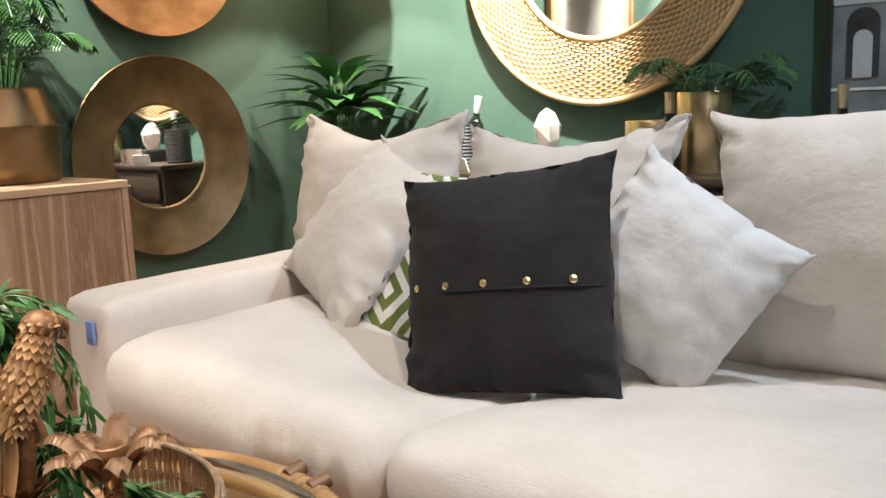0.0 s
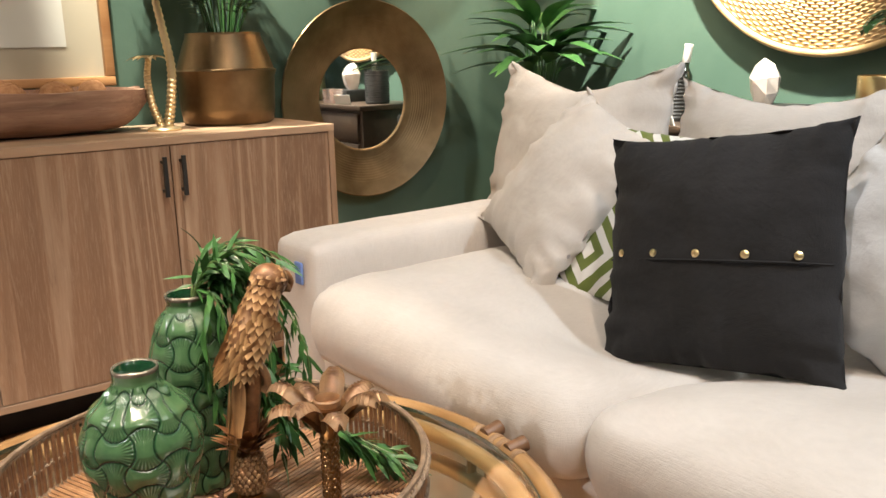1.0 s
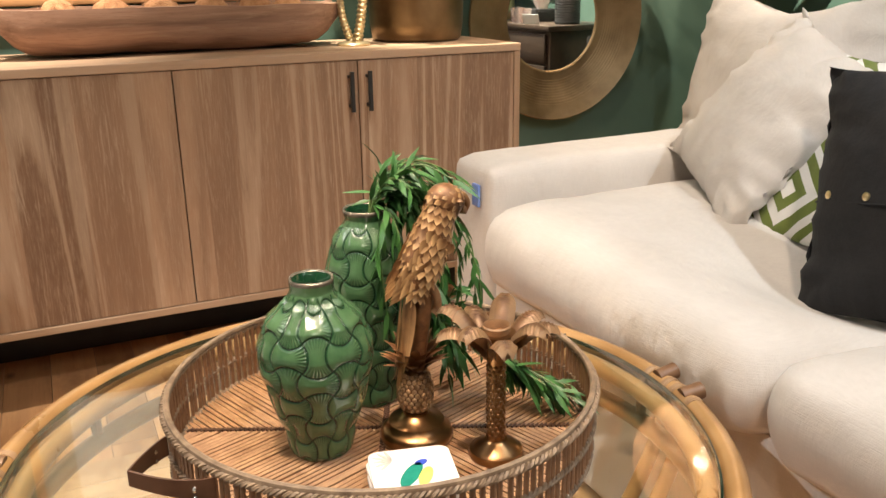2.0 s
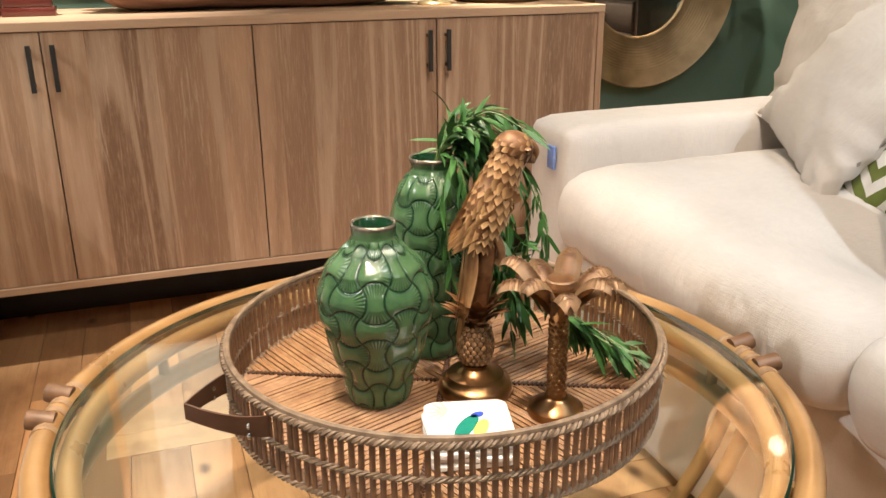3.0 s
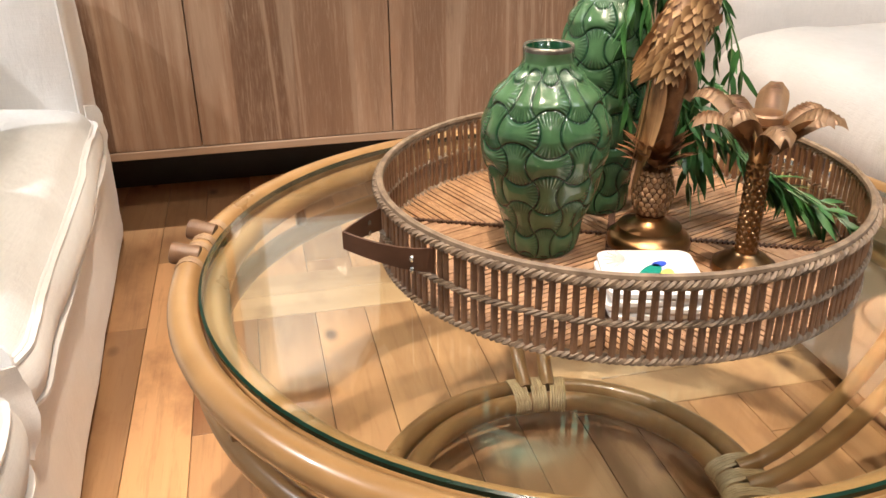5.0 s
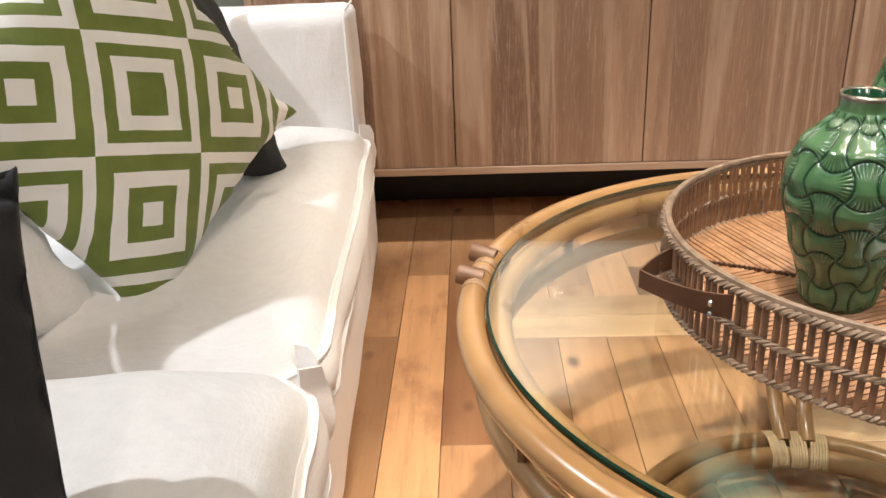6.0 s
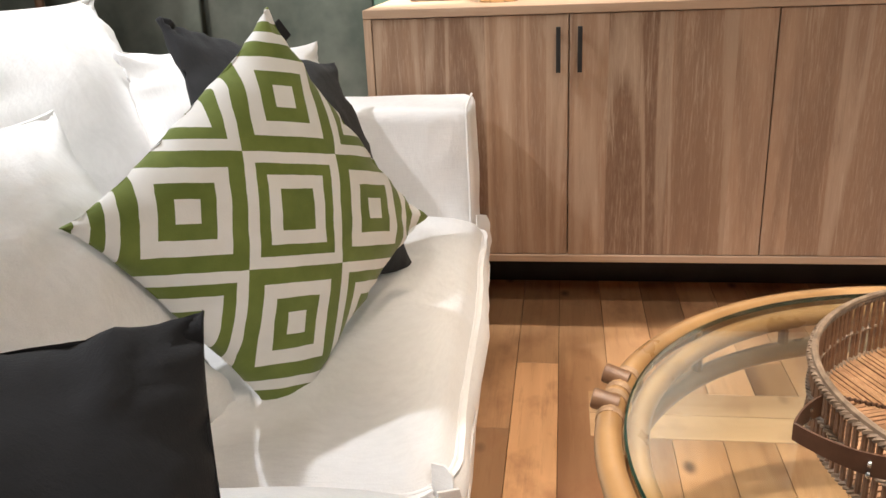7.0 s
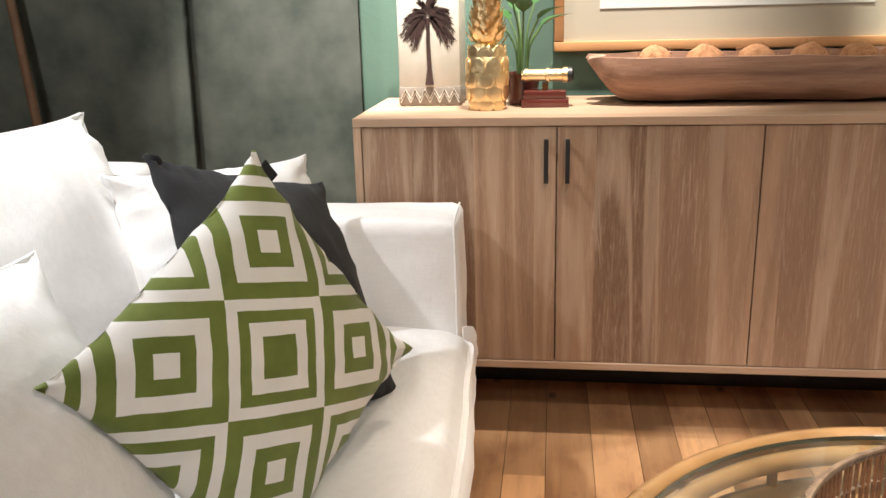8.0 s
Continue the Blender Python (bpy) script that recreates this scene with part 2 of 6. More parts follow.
M_OAKDOOR = oak_doors()
M_BLACK = plain("black_metal", (0.012, 0.012, 0.012), (0.02, 0.02, 0.02), 20, 0.45)
M_LINEN = fabric("oatmeal_linen", (0.62, 0.572, 0.525), (0.69, 0.645, 0.60), 700, 0.25, 1.0)
M_WHITE = fabric("white_cotton", (0.84, 0.825, 0.81), (0.89, 0.88, 0.87), 700, 0.25, 1.3)
M_CHAR = fabric("charcoal_cotton", (0.019, 0.019, 0.0205), (0.030, 0.030, 0.032), 700, 0.06)
M_GREY = fabric("pale_grey_cotton", (0.60, 0.605, 0.61), (0.68, 0.685, 0.69))
M_CANE = plain("honey_cane", (0.22, 0.118, 0.044), (0.36, 0.208, 0.086), 9, 0.3, 0, 200, 0.15, 0.0006, 0.4)
M_BIND = plain("pale_binding", (0.42, 0.30, 0.16), (0.58, 0.44, 0.26), 60, 0.55)
M_NUB = plain("cut_cane", (0.11, 0.054, 0.026), (0.19, 0.10, 0.05), 40, 0.45)
M_NUBCORD = plain("brown_binding", (0.20, 0.115, 0.06), (0.33, 0.215, 0.12), 60, 0.55)
M_GLASS = thin_glass("table_glass", (0.945, 0.98, 0.958), 0.85)
M_EDGE = plain("glass_edge_green", (0.003, 0.014, 0.009), (0.006, 0.026, 0.016), 30, 0.15, 0, 50, 0.0, 0.0001)
M_GOLD = plain("polished_gold", (0.84, 0.62, 0.30), (0.95, 0.78, 0.50), 15, 0.34, 1.0, 150, 0.2, 0.0008)
M_BRASS = plain("aged_brass", (0.165, 0.108, 0.058), (0.32, 0.222, 0.125), 7, 0.40, 1.0, 250, 0.3, 0.0006)
M_MIRROR = plain("mirror_silver", (0.9, 0.9, 0.9), (0.92, 0.92, 0.92), 4, 0.02, 1.0, 50, 0.0, 0.0001, spread=0.005)

M_BLUE = plain("blue_tape", (0.12, 0.2, 0.5), (0.2, 0.3, 0.6), 60, 0.7)
M_WICKER = plain("brown_wicker", (0.105, 0.048, 0.023), (0.24, 0.122, 0.058), 40, 0.5, 0, 300, 0.3, 0.0006)
M_BRAID = plain("grey_braid", (0.095, 0.062, 0.038), (0.24, 0.172, 0.115), 60, 0.6, 0, 300, 0.3, 0.0006)
M_CANEFLOOR = plain("split_cane", (0.23, 0.118, 0.056), (0.40, 0.235, 0.122), 50, 0.5, 0, 300, 0.3, 0.0006)
M_LEATHER = plain("brown_leather", (0.045, 0.018, 0.009), (0.085, 0.036, 0.018), 30, 0.42, 0, 500, 0.3, 0.0005)
M_STEEL = plain("nickel", (0.6, 0.6, 0.58), (0.7, 0.7, 0.68), 40, 0.25, 1.0)
M_LEAF = plain("bamboo_leaf", (0.018, 0.075, 0.018), (0.05, 0.155, 0.035), 35, 0.42, 0, 200, 0.1, 0.0005)
M_LEAF2 = plain("broad_leaf", (0.016, 0.062, 0.018), (0.055, 0.14, 0.04), 14, 0.32, 0, 120, 0.2, 0.0008)
M_STEM = plain("green_stem", (0.05, 0.11, 0.03), (0.10, 0.17, 0.05), 30, 0.5)
M_ANTIQUE = plain("antique_gold_resin", (0.10, 0.042, 0.018), (0.24, 0.115, 0.048), 70, 0.44, 0.22, 320, 0.25, 0.0006)
# Mixes a paler gold into raised edges by pointiness.
resin_geo = M_ANTIQUE.node_tree.nodes.new("ShaderNodeNewGeometry")
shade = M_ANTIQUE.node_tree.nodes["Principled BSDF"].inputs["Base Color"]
M_ANTIQUE.node_tree.links.new(mix(M_ANTIQUE.node_tree, shade.links[0].from_socket, (0.72, 0.52, 0.31), ramp(M_ANTIQUE.node_tree, resin_geo.outputs["Pointiness"], [(0.535, (0, 0, 0)), (0.64, (0.3, 0.3, 0.3))])), shade)
# Feather shading painted into the antique finish: dark roots, pale tips and edges.
tip_shading_at = M_ANTIQUE.node_tree.nodes.new("ShaderNodeAttribute")
tip_shading_at.attribute_name = "tip_shading"
M_ANTIQUE.node_tree.links.new(mix(M_ANTIQUE.node_tree, shade.links[0].from_socket, (0.54, 0.34, 0.16), ramp(M_ANTIQUE.node_tree, tip_shading_at.outputs["Fac"], [(0.2, (0, 0, 0)), (0.95, (0.75, 0.75, 0.75))])), shade)
tone = ramp(M_ANTIQUE.node_tree, resin_geo.outputs["Random Per Island"], [(0.0, (0.62, 0.55, 0.50)), (0.5, (0.92, 0.90, 0.88)), (1.0, (1.2, 1.18, 1.12))])
M_ANTIQUE.node_tree.links.new(mix(M_ANTIQUE.node_tree, shade.links[0].from_socket, tone, 1.0, "MULTIPLY"), shade)
M_BRONZE = plain("polished_bronze", (0.22, 0.115, 0.05), (0.36, 0.205, 0.095), 14, 0.3, 1.0, 200, 0.1, 0.0004)
M_CREAMGOLD = plain("pale_gold", (0.62, 0.50, 0.30), (0.72, 0.60, 0.38), 20, 0.35, 0.8, 200, 0.3, 0.0008)
M_LIP = plain("pewter_lip", (0.10, 0.085, 0.065), (0.26, 0.23, 0.19), 60, 0.25, 0.6)
M_PALMGOLD = plain("bronzed_resin", (0.10, 0.044, 0.021), (0.25, 0.130, 0.060), 45, 0.40, 0.25, 260, 0.3, 0.0008)
# High pointiness turns the bronzed resin paler.
frond_geo = M_PALMGOLD.node_tree.nodes.new("ShaderNodeNewGeometry")
palm_shade = M_PALMGOLD.node_tree.nodes["Principled BSDF"].inputs["Base Color"]
M_PALMGOLD.node_tree.links.new(mix(M_PALMGOLD.node_tree, palm_shade.links[0].from_socket, (0.66, 0.45, 0.26), ramp(M_PALMGOLD.node_tree, frond_geo.outputs["Pointiness"], [(0.52, (0, 0, 0)), (0.64, (0.35, 0.35, 0.35))])), palm_shade)
M_COASTER = plain("white_resin", (0.72, 0.71, 0.68), (0.8, 0.79, 0.76), 30, 0.35, coat=0.4)
M_TEAL = plain("teal_paint", (0.0, 0.16, 0.12), (0.01, 0.22, 0.16), 40, 0.4)
M_YELLOW = plain("yellow_paint", (0.75, 0.62, 0.08), (0.8, 0.7, 0.15), 40, 0.4)
M_COBALT = plain("cobalt_paint", (0.02, 0.05, 0.35), (0.03, 0.08, 0.45), 40, 0.4)
M_INKGREY = plain("grey_ink", (0.35, 0.34, 0.31), (0.45, 0.43, 0.40), 60, 0.5)
M_BOWL = wood("weathered_bowl_wood", (0.13, 0.066, 0.042), (0.38, 0.225, 0.155), "x", 0.8, 2.2, 0, (0.50, 0.35, 0.25), 0.0)
M_COIR = plain("coir_fibre", (0.33, 0.15, 0.065), (0.52, 0.28, 0.14), 60, 0.9, 0, 250, 1.0, 0.004)
M_FRAMEWOOD = wood("orange_wood", (0.36, 0.17, 0.07), (0.50, 0.27, 0.12), "x", 0.4, 1.2, 0.2, (0.55, 0.32, 0.16), 0.05)
M_MAT = plain("beige_mat_board", (0.44, 0.39, 0.31), (0.48, 0.43, 0.35), 4, 0.8)
M_PAPER = plain("white_paper", (0.68, 0.68, 0.66), (0.74, 0.74, 0.72), 5, 0.8)
M_POTWHITE = plain("cream_ceramic", (0.47, 0.44, 0.37), (0.54, 0.51, 0.44), 15, 0.4)
M_INK = plain("dark_brown_ink", (0.025, 0.012, 0.01), (0.05, 0.022, 0.018), 60, 0.6)
M_TAUPE = plain("taupe_glaze", (0.17, 0.15, 0.125), (0.23, 0.2, 0.17), 40, 0.5)
M_ROSEWOOD = wood("dark_red_wood", (0.06, 0.012, 0.01), (0.12, 0.026, 0.02), "x", 0.28, 2, 0.5, (0.12, 0.03, 0.02), 0.05)
M_DARKWOOD = wood("dark_console_wood", (0.022, 0.014, 0.01), (0.05, 0.033, 0.023), "y", 0.4, 1, 0.2, (0.07, 0.05, 0.035), 0.05)
M_BOTTLE = plain("dark_bottle_glass", (0.008, 0.012, 0.008), (0.012, 0.018, 0.012), 5, 0.06, 0, 50, 0, 0.0001, 0.5)
M_QUARTZ = plain("rose_quartz", (0.74, 0.64, 0.58), (0.84, 0.77, 0.72), 25, 0.22, 0, 60, 0.3, 0.002, 0.3)
M_QUARTZ.node_tree.nodes["Principled BSDF"].inputs["Transmission Weight"].default_value = 0.25
M_GOBLET = thin_glass("smoky_pink_glass", (0.95, 0.88, 0.85), 0.7, (0.9, 0.80, 0.74))
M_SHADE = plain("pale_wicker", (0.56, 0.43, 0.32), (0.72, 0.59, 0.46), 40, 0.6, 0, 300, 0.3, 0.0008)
shade_tree = M_SHADE.node_tree
glow = put(shade_tree, "ShaderNodeBsdfTranslucent", Color=(0.80, 0.66, 0.52, 1))
shade_mix = shade_tree.nodes.new("ShaderNodeMixShader")
shade_mix.inputs[0].default_value = 0.75
shade_tree.links.new(shade_tree.nodes["Principled BSDF"].outputs[0], shade_mix.inputs[1])
shade_tree.links.new(glow.outputs[0], shade_mix.inputs[2])
shade_tree.links.new(shade_mix.outputs[0], shade_tree.nodes["Material Output"].inputs["Surface"])
M_BULB, bulb_tree, bulb_bsdf = nodes_of("lit_bulb")
bulb_bsdf.inputs["Emission Color"].default_value = (1, 0.88, 0.74, 1)
bulb_bsdf.inputs["Emission Strength"].default_value = 60
M_PICT = plain("grey_photo_print", (0.10, 0.105, 0.11), (0.30, 0.31, 0.32), 7, 0.35)
M_PICTL = plain("pale_photo_print", (0.42, 0.43, 0.44), (0.52, 0.53, 0.54), 18, 0.35)
M_PICTD = plain("dark_photo_print", (0.02, 0.02, 0.022), (0.06, 0.06, 0.065), 18, 0.35)
M_RATTAN = plain("golden_rattan", (0.50, 0.33, 0.15), (0.66, 0.47, 0.25), 25, 0.45, 0, 300, 0.3, 0.0008)
M_POLE = plain("dark_bamboo_pole", (0.09, 0.05, 0.025), (0.16, 0.09, 0.05), 18, 0.5)


def chain(t, op, a, b=None, c=None):
    n = t.nodes.new("ShaderNodeMath")
    n.operation = op
    for i, v in enumerate((a, b, c)):
        if v is None:
            continue
        if isinstance(v, bpy.types.NodeSocket):
            t.links.new(v, n.inputs[i])
        else:
            n.inputs[i].default_value = v
    return n.outputs[0]


def pattern_cloth(cell=0.158):
    """White cotton printed with nested green squares, their grid turned by 45 degrees; neighbours are each other's negative."""
    m, t, p = nodes_of("green_square_print")
    c = t.nodes.new("ShaderNodeTexCoord")
    mp = t.nodes.new("ShaderNodeMapping")
    mp.inputs["Rotation"].default_value = (0, 0, radians(45))
    mp.inputs["Scale"].default_value = (1 / cell, 1 / cell, 1)
    mp.inputs["Location"].default_value = (0.6, 0.54, 0)
    t.links.new(c.outputs["Object"], mp.inputs["Vector"])
    # a little waviness in the printing
    nz = put(t, "ShaderNodeTexNoise", Scale=5.0, Detail=2.0)
    t.links.new(mp.outputs["Vector"], nz.inputs["Vector"])
    sp = t.nodes.new("ShaderNodeSeparateXYZ")
    t.links.new(mp.outputs["Vector"], sp.inputs[0])
    w = chain(t, "MULTIPLY_ADD", nz.outputs["Fac"], 0.016, -0.008)
    x, y = chain(t, "ADD", sp.outputs["X"], w), chain(t, "ADD", sp.outputs["Y"], w)
    fx, fy = (chain(t, "ABSOLUTE", chain(t, "SUBTRACT", chain(t, "FRACT", q), 0.5)) for q in (x, y))
    d = chain(t, "MULTIPLY", chain(t, "MAXIMUM", fx, fy), 2.0)
    par = chain(t, "PINGPONG", chain(t, "ADD", chain(t, "FLOOR", x), chain(t, "FLOOR", y)), 1.0)
    # green where an odd number of thresholds lies above d
    def rings(a, b, e):
        g = lambda k: chain(t, "GREATER_THAN", d, k)
        return chain(t, "ADD", chain(t, "SUBTRACT", g(a), g(b)), g(e))
    ra = chain(t, "SUBTRACT", 1.0, rings(0.36, 0.6, 0.8))
    rb = rings(0.2, 0.46, 0.72)
    mask = chain(t, "ADD", chain(t, "MULTIPLY", ra, chain(t, "SUBTRACT", 1.0, par)), chain(t, "MULTIPLY", rb, par))
    v = coords(t)
    cloud = noise_tex(t, v, 20)
    green = ramp(t, cloud, [(0.3, (0.115, 0.155, 0.022)), (0.7, (0.17, 0.215, 0.04))])
    white = ramp(t, cloud, [(0.3, (0.77, 0.76, 0.72)), (0.7, (0.84, 0.83, 0.80))])
    t.links.new(mix(t, white, green, mask), p.inputs["Base Color"])
    p.inputs["Roughness"].default_value = 0.85
    p.inputs["Sheen Weight"].default_value = 0.2
    rel = chain(t, "ADD", chain(t, "MULTIPLY", mask, 0.8), noise_tex(t, v, 500, 3))
    bump(t, p, rel, 0.5, 0.001)
    return m


M_PATTERN = pattern_cloth()


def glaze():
    """Green crackle glaze, darker in the carved grooves and between the ribs."""
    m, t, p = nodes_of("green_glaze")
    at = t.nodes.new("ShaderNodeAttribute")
    at.attribute_name = "dark_mix"
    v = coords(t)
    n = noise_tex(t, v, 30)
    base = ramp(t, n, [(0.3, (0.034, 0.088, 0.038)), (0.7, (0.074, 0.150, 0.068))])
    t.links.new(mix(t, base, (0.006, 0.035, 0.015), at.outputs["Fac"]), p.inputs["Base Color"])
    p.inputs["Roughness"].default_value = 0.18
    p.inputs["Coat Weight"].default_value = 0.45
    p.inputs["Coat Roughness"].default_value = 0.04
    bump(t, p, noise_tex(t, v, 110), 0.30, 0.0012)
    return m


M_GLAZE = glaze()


# ---- mesh tools ----
def part(name, bm, material, parent=None, label="", smooth=True, m=None, sharp=0.75):
    """Links a bmesh as one mesh object, under a thing or part where one is given."""
    me = bpy.data.meshes.new(name)
    bmesh.ops.recalc_face_normals(bm, faces=bm.faces)
    for f in bm.faces:
        f.smooth = smooth
    if smooth:
        for e in bm.edges:
            if len(e.link_faces) == 2 and e.calc_face_angle() > sharp:
                e.smooth = False
    bm.to_mesh(me)
    bm.free()
    me.materials.append(material)
    ob = new(name, me)
    if m is not None:
        ob.matrix_basis = m
    if parent:
        ob.parent = parent
    if label:
        ob["label"] = label
    return ob


def thing(name, m, label, category, group="", kind=""):
    ob = new(name)
    ob.empty_display_size = 0.05
    ob.matrix_basis = m
    return tagged(ob, label, category, group, kind)


def box(bm, x0, x1, y0, y1, z0, z1, bevel=0.0, seg=2):
    r = bmesh.ops.create_cube(bm, size=1)
    for v in r["verts"]:
        v.co = Vector((x0 + (v.co.x + 0.5) * (x1 - x0), y0 + (v.co.y + 0.5) * (y1 - y0), z0 + (v.co.z + 0.5) * (z1 - z0)))
    if bevel:
        es = list({e for v in r["verts"] for e in v.link_edges})
        bmesh.ops.bevel(bm, geom=es, offset=bevel, segments=seg, profile=0.5, affect="EDGES")
    return bm


def boxed(*args, **kw):
    return box(bmesh.new(), *args, **kw)


def tube(bm, pts, r, n=8, closed=False, caps=True):
    """A round bar swept along points; r is a radius or a list of them."""
    pts = [Vector(p) for p in pts]
    k = len(pts)
    rad = r if isinstance(r, (list, tuple)) else [r] * k
    ref = Vector((0, 0, 1))
    rings = []
    for i, p in enumerate(pts):
        d = (pts[(i + 1) % k] - pts[i - 1]) if closed else pts[min(i + 1, k - 1)] - pts[max(i - 1, 0)]
        d.normalize()
        if i == 0:
            ref = Vector((0, 0, 1)) if abs(d.z) < 0.9 else Vector((1, 0, 0))
        u = ref - d * ref.dot(d)
        u.normalize()
        ref = u
        w = d.cross(u)
        rings.append([bm.verts.new(p + rad[i] * (math.cos(a) * u + math.sin(a) * w)) for a in (2 * math.pi * j / n for j in range(n))])
    for i in range(k if closed else k - 1):
        a, b = rings[i], rings[(i + 1) % k]
        for j in range(n):
            bm.faces.new((a[j], a[(j + 1) % n], b[(j + 1) % n], b[j]))
    if caps and not closed:
        bm.faces.new(rings[0][::-1])
        bm.faces.new(rings[-1])
    return bm


def ring_pts(cx, cy, z, r, n=96, a0=0.0, a1=2 * math.pi, wob=0.0):
    full = abs(a1 - a0) > 6.28
    return [(cx + (r + wob * math.sin(5 * a + 1)) * math.cos(a), cy + (r + wob * math.sin(5 * a + 1)) * math.sin(a), z)
            for a in (a0 + (a1 - a0) * i / (n if full else n - 1) for i in range(n))]


def lathe(bm, profile, n=48, cx=0, cy=0, cz=0):
    rings = []
    for r, z in profile:
        if r < 1e-5:
            rings.append([bm.verts.new((cx, cy, cz + z))])
        else:
            rings.append([bm.verts.new((cx + r * math.cos(2 * math.pi * j / n), cy + r * math.sin(2 * math.pi * j / n), cz + z)) for j in range(n)])
    for a, b in zip(rings, rings[1:]):
        for j in range(n):
            k = (j + 1) % n
            if len(a) == 1 and len(b) > 1:
                bm.faces.new((a[0], b[k], b[j]))
            elif len(b) == 1 and len(a) > 1:
                bm.faces.new((a[j], a[k], b[0]))
            elif len(a) > 1:
                bm.faces.new((a[j], a[k], b[k], b[j]))
    return bm


def bezier(pts, n):
    """Points along a smooth line through pts."""
    out = []
    p = [Vector(q) for q in pts]
    p = [2 * p[0] - p[1]] + p + [2 * p[-1] - p[-2]]
    for i in range(1, len(p) - 2):
        for j in range(n):
            q = j / n
            out.append(0.5 * ((2 * p[i]) + (p[i + 1] - p[i - 1]) * q + (2 * p[i - 1] - 5 * p[i] + 4 * p[i + 1] - p[i + 2]) * q * q + (3 * p[i] - p[i - 1] - 3 * p[i + 1] + p[i + 2]) * q ** 3))
    return out + [p[-2]]


def softbox(x0, x1, y0, y1, z0, z1, r, puff=(0, 0, 0), cuts=18, ripple=0.004, seed=0):
    """An upholstered block: rounded edges, faces that swell, small ripples."""
    bm = bmesh.new()
    bmesh.ops.create_cube(bm, size=2)
    bmesh.ops.subdivide_edges(bm, edges=bm.edges[:], cuts=cuts, use_grid_fill=True)
    c = Vector(((x0 + x1) / 2, (y0 + y1) / 2, (z0 + z1) / 2))
    h = Vector(((x1 - x0) / 2, (y1 - y0) / 2, (z1 - z0) / 2))
    for v in bm.verts:
        q = [v.co[i] for i in range(3)]
        # gather rows near the edges, where the rounding is
        q = [math.copysign(abs(a) ** 0.8, a) for a in q]
        p = Vector([q[i] * h[i] for i in range(3)])
        core = Vector([max(-(h[i] - r), min(h[i] - r, p[i])) for i in range(3)])
        d = p - core
        if d.length > 1e-6:
            p = core + d.normalized() * r
        for i in range(3):
            j, k = (i + 1) % 3, (i + 2) % 3
            p[i] += puff[i] * max(-1, min(1, q[i] * 1.2)) * max(0, 1 - abs(q[j]) ** 2.4) * max(0, 1 - abs(q[k]) ** 2.4)
        w = p + c
        p += (noise.noise_vector(w * 6 + Vector((seed, 0, 0))) + 0.5 * noise.noise_vector(w * 15 + Vector((0, seed, 0)))) * ripple
        v.co = c + p
    return bm


def cushion_mesh(w, h, t, n=40, ear=0.06, ripple=0.006, seed=0, sag=0.0, side_ear=None, vee=4):
    """A knife-edge cushion in its own plane (x across, y up, z thickness) with pulled-out corners."""
    bm = bmesh.new()
    rows = {}
    side_ear = ear if side_ear is None else side_ear
    for side in (1, -1):
        for i in range(n + 1):
            for j in range(n + 1):
                rim = i in (0, n) or j in (0, n)
                if rim and side == -1:
                    rows[(side, i, j)] = rows[(1, i, j)]
                    continue
                u, v = math.sin((i / n - 0.5) * math.pi), math.sin((j / n - 0.5) * math.pi)
                x = u * (1 - side_ear * (1 - v ** 4) * abs(u) ** 2)
                y = v * (1 - ear * (1 - abs(u) ** vee) * abs(v) ** 2)
                z = (max(0, 1 - u ** 2) * max(0, 1 - v ** 2)) ** 0.55
                p = Vector((x * w / 2, y * h / 2, side * z * t / 2))
                q = Vector((x * 2.2 + seed * 3.1, y * 2.2, side * 0.7))
                k = noise.noise(q * 1.2) * 1.1 + 0.6 * noise.noise(q * 3.0)
                # creases that run in from the seams
                edge = max(abs(u), abs(v)) ** 3
                crease = noise.noise(Vector((u * 7 if abs(v) > abs(u) else v * 7, seed + (3 if abs(v) > abs(u) else 9), u * 1.3)))
                p.z += side * ripple * (0.55 * k + 2.4 * edge * crease) * (1 if not rim else 0)
                p.y -= sag * (1 - v) * z
                if rim:
                    p += Vector((0, 0, ripple * 0.8 * noise.noise(q * 2.2)))
                rows[(side, i, j)] = bm.verts.new(p)
    for side in (1, -1):
        for i in range(n):
            for j in range(n):
                f = [rows[(side, i, j)], rows[(side, i + 1, j)], rows[(side, i + 1, j + 1)], rows[(side, i, j + 1)]]
                bm.faces.new(f if side == 1 else f[::-1])
    return bm


def facing(centre, normal, turn=0.0):
    """A pose whose z looks along normal, x level, turned about the normal by degrees."""
    z = Vector(normal).normalized()
    x = Vector((0, 0, 1)).cross(z).normalized()
    y = z.cross(x)
    m = Matrix((x, y, z)).transposed().to_4x4()
    return Matrix.Translation(centre) @ m @ Matrix.Rotation(radians(turn), 4, "Z")


# ---- setting ----
X0, X1, Y0, Y1, ZC = -2.2, 3.3, -4.6, 0.51, 2.95
tagged(part("wall_north", boxed(X0 - 0.15, X1 + 0.15, Y1, Y1 + 0.15, 0, ZC), M_WALL, smooth=False), "deep green painted plaster wall behind the sideboard", "wall", kind="structure")
tagged(part("wall_east", boxed(X1, X1 + 0.15, Y0, Y1, 0, ZC), M_WALL, smooth=False), "deep green painted plaster wall behind the sofa", "wall", kind="structure")
tagged(part("wall_south", boxed(X0 - 0.15, X1 + 0.15, Y0 - 0.15, Y0, 0, ZC), M_PLAIN, smooth=False), "plain grey plaster wall closing the room", "wall", kind="structure")
tagged(part("wall_west", boxed(X0 - 0.15, X0, Y0, Y1, 0, ZC), M_PLAIN, smooth=False), "plain grey plaster wall closing the room", "wall", kind="structure")
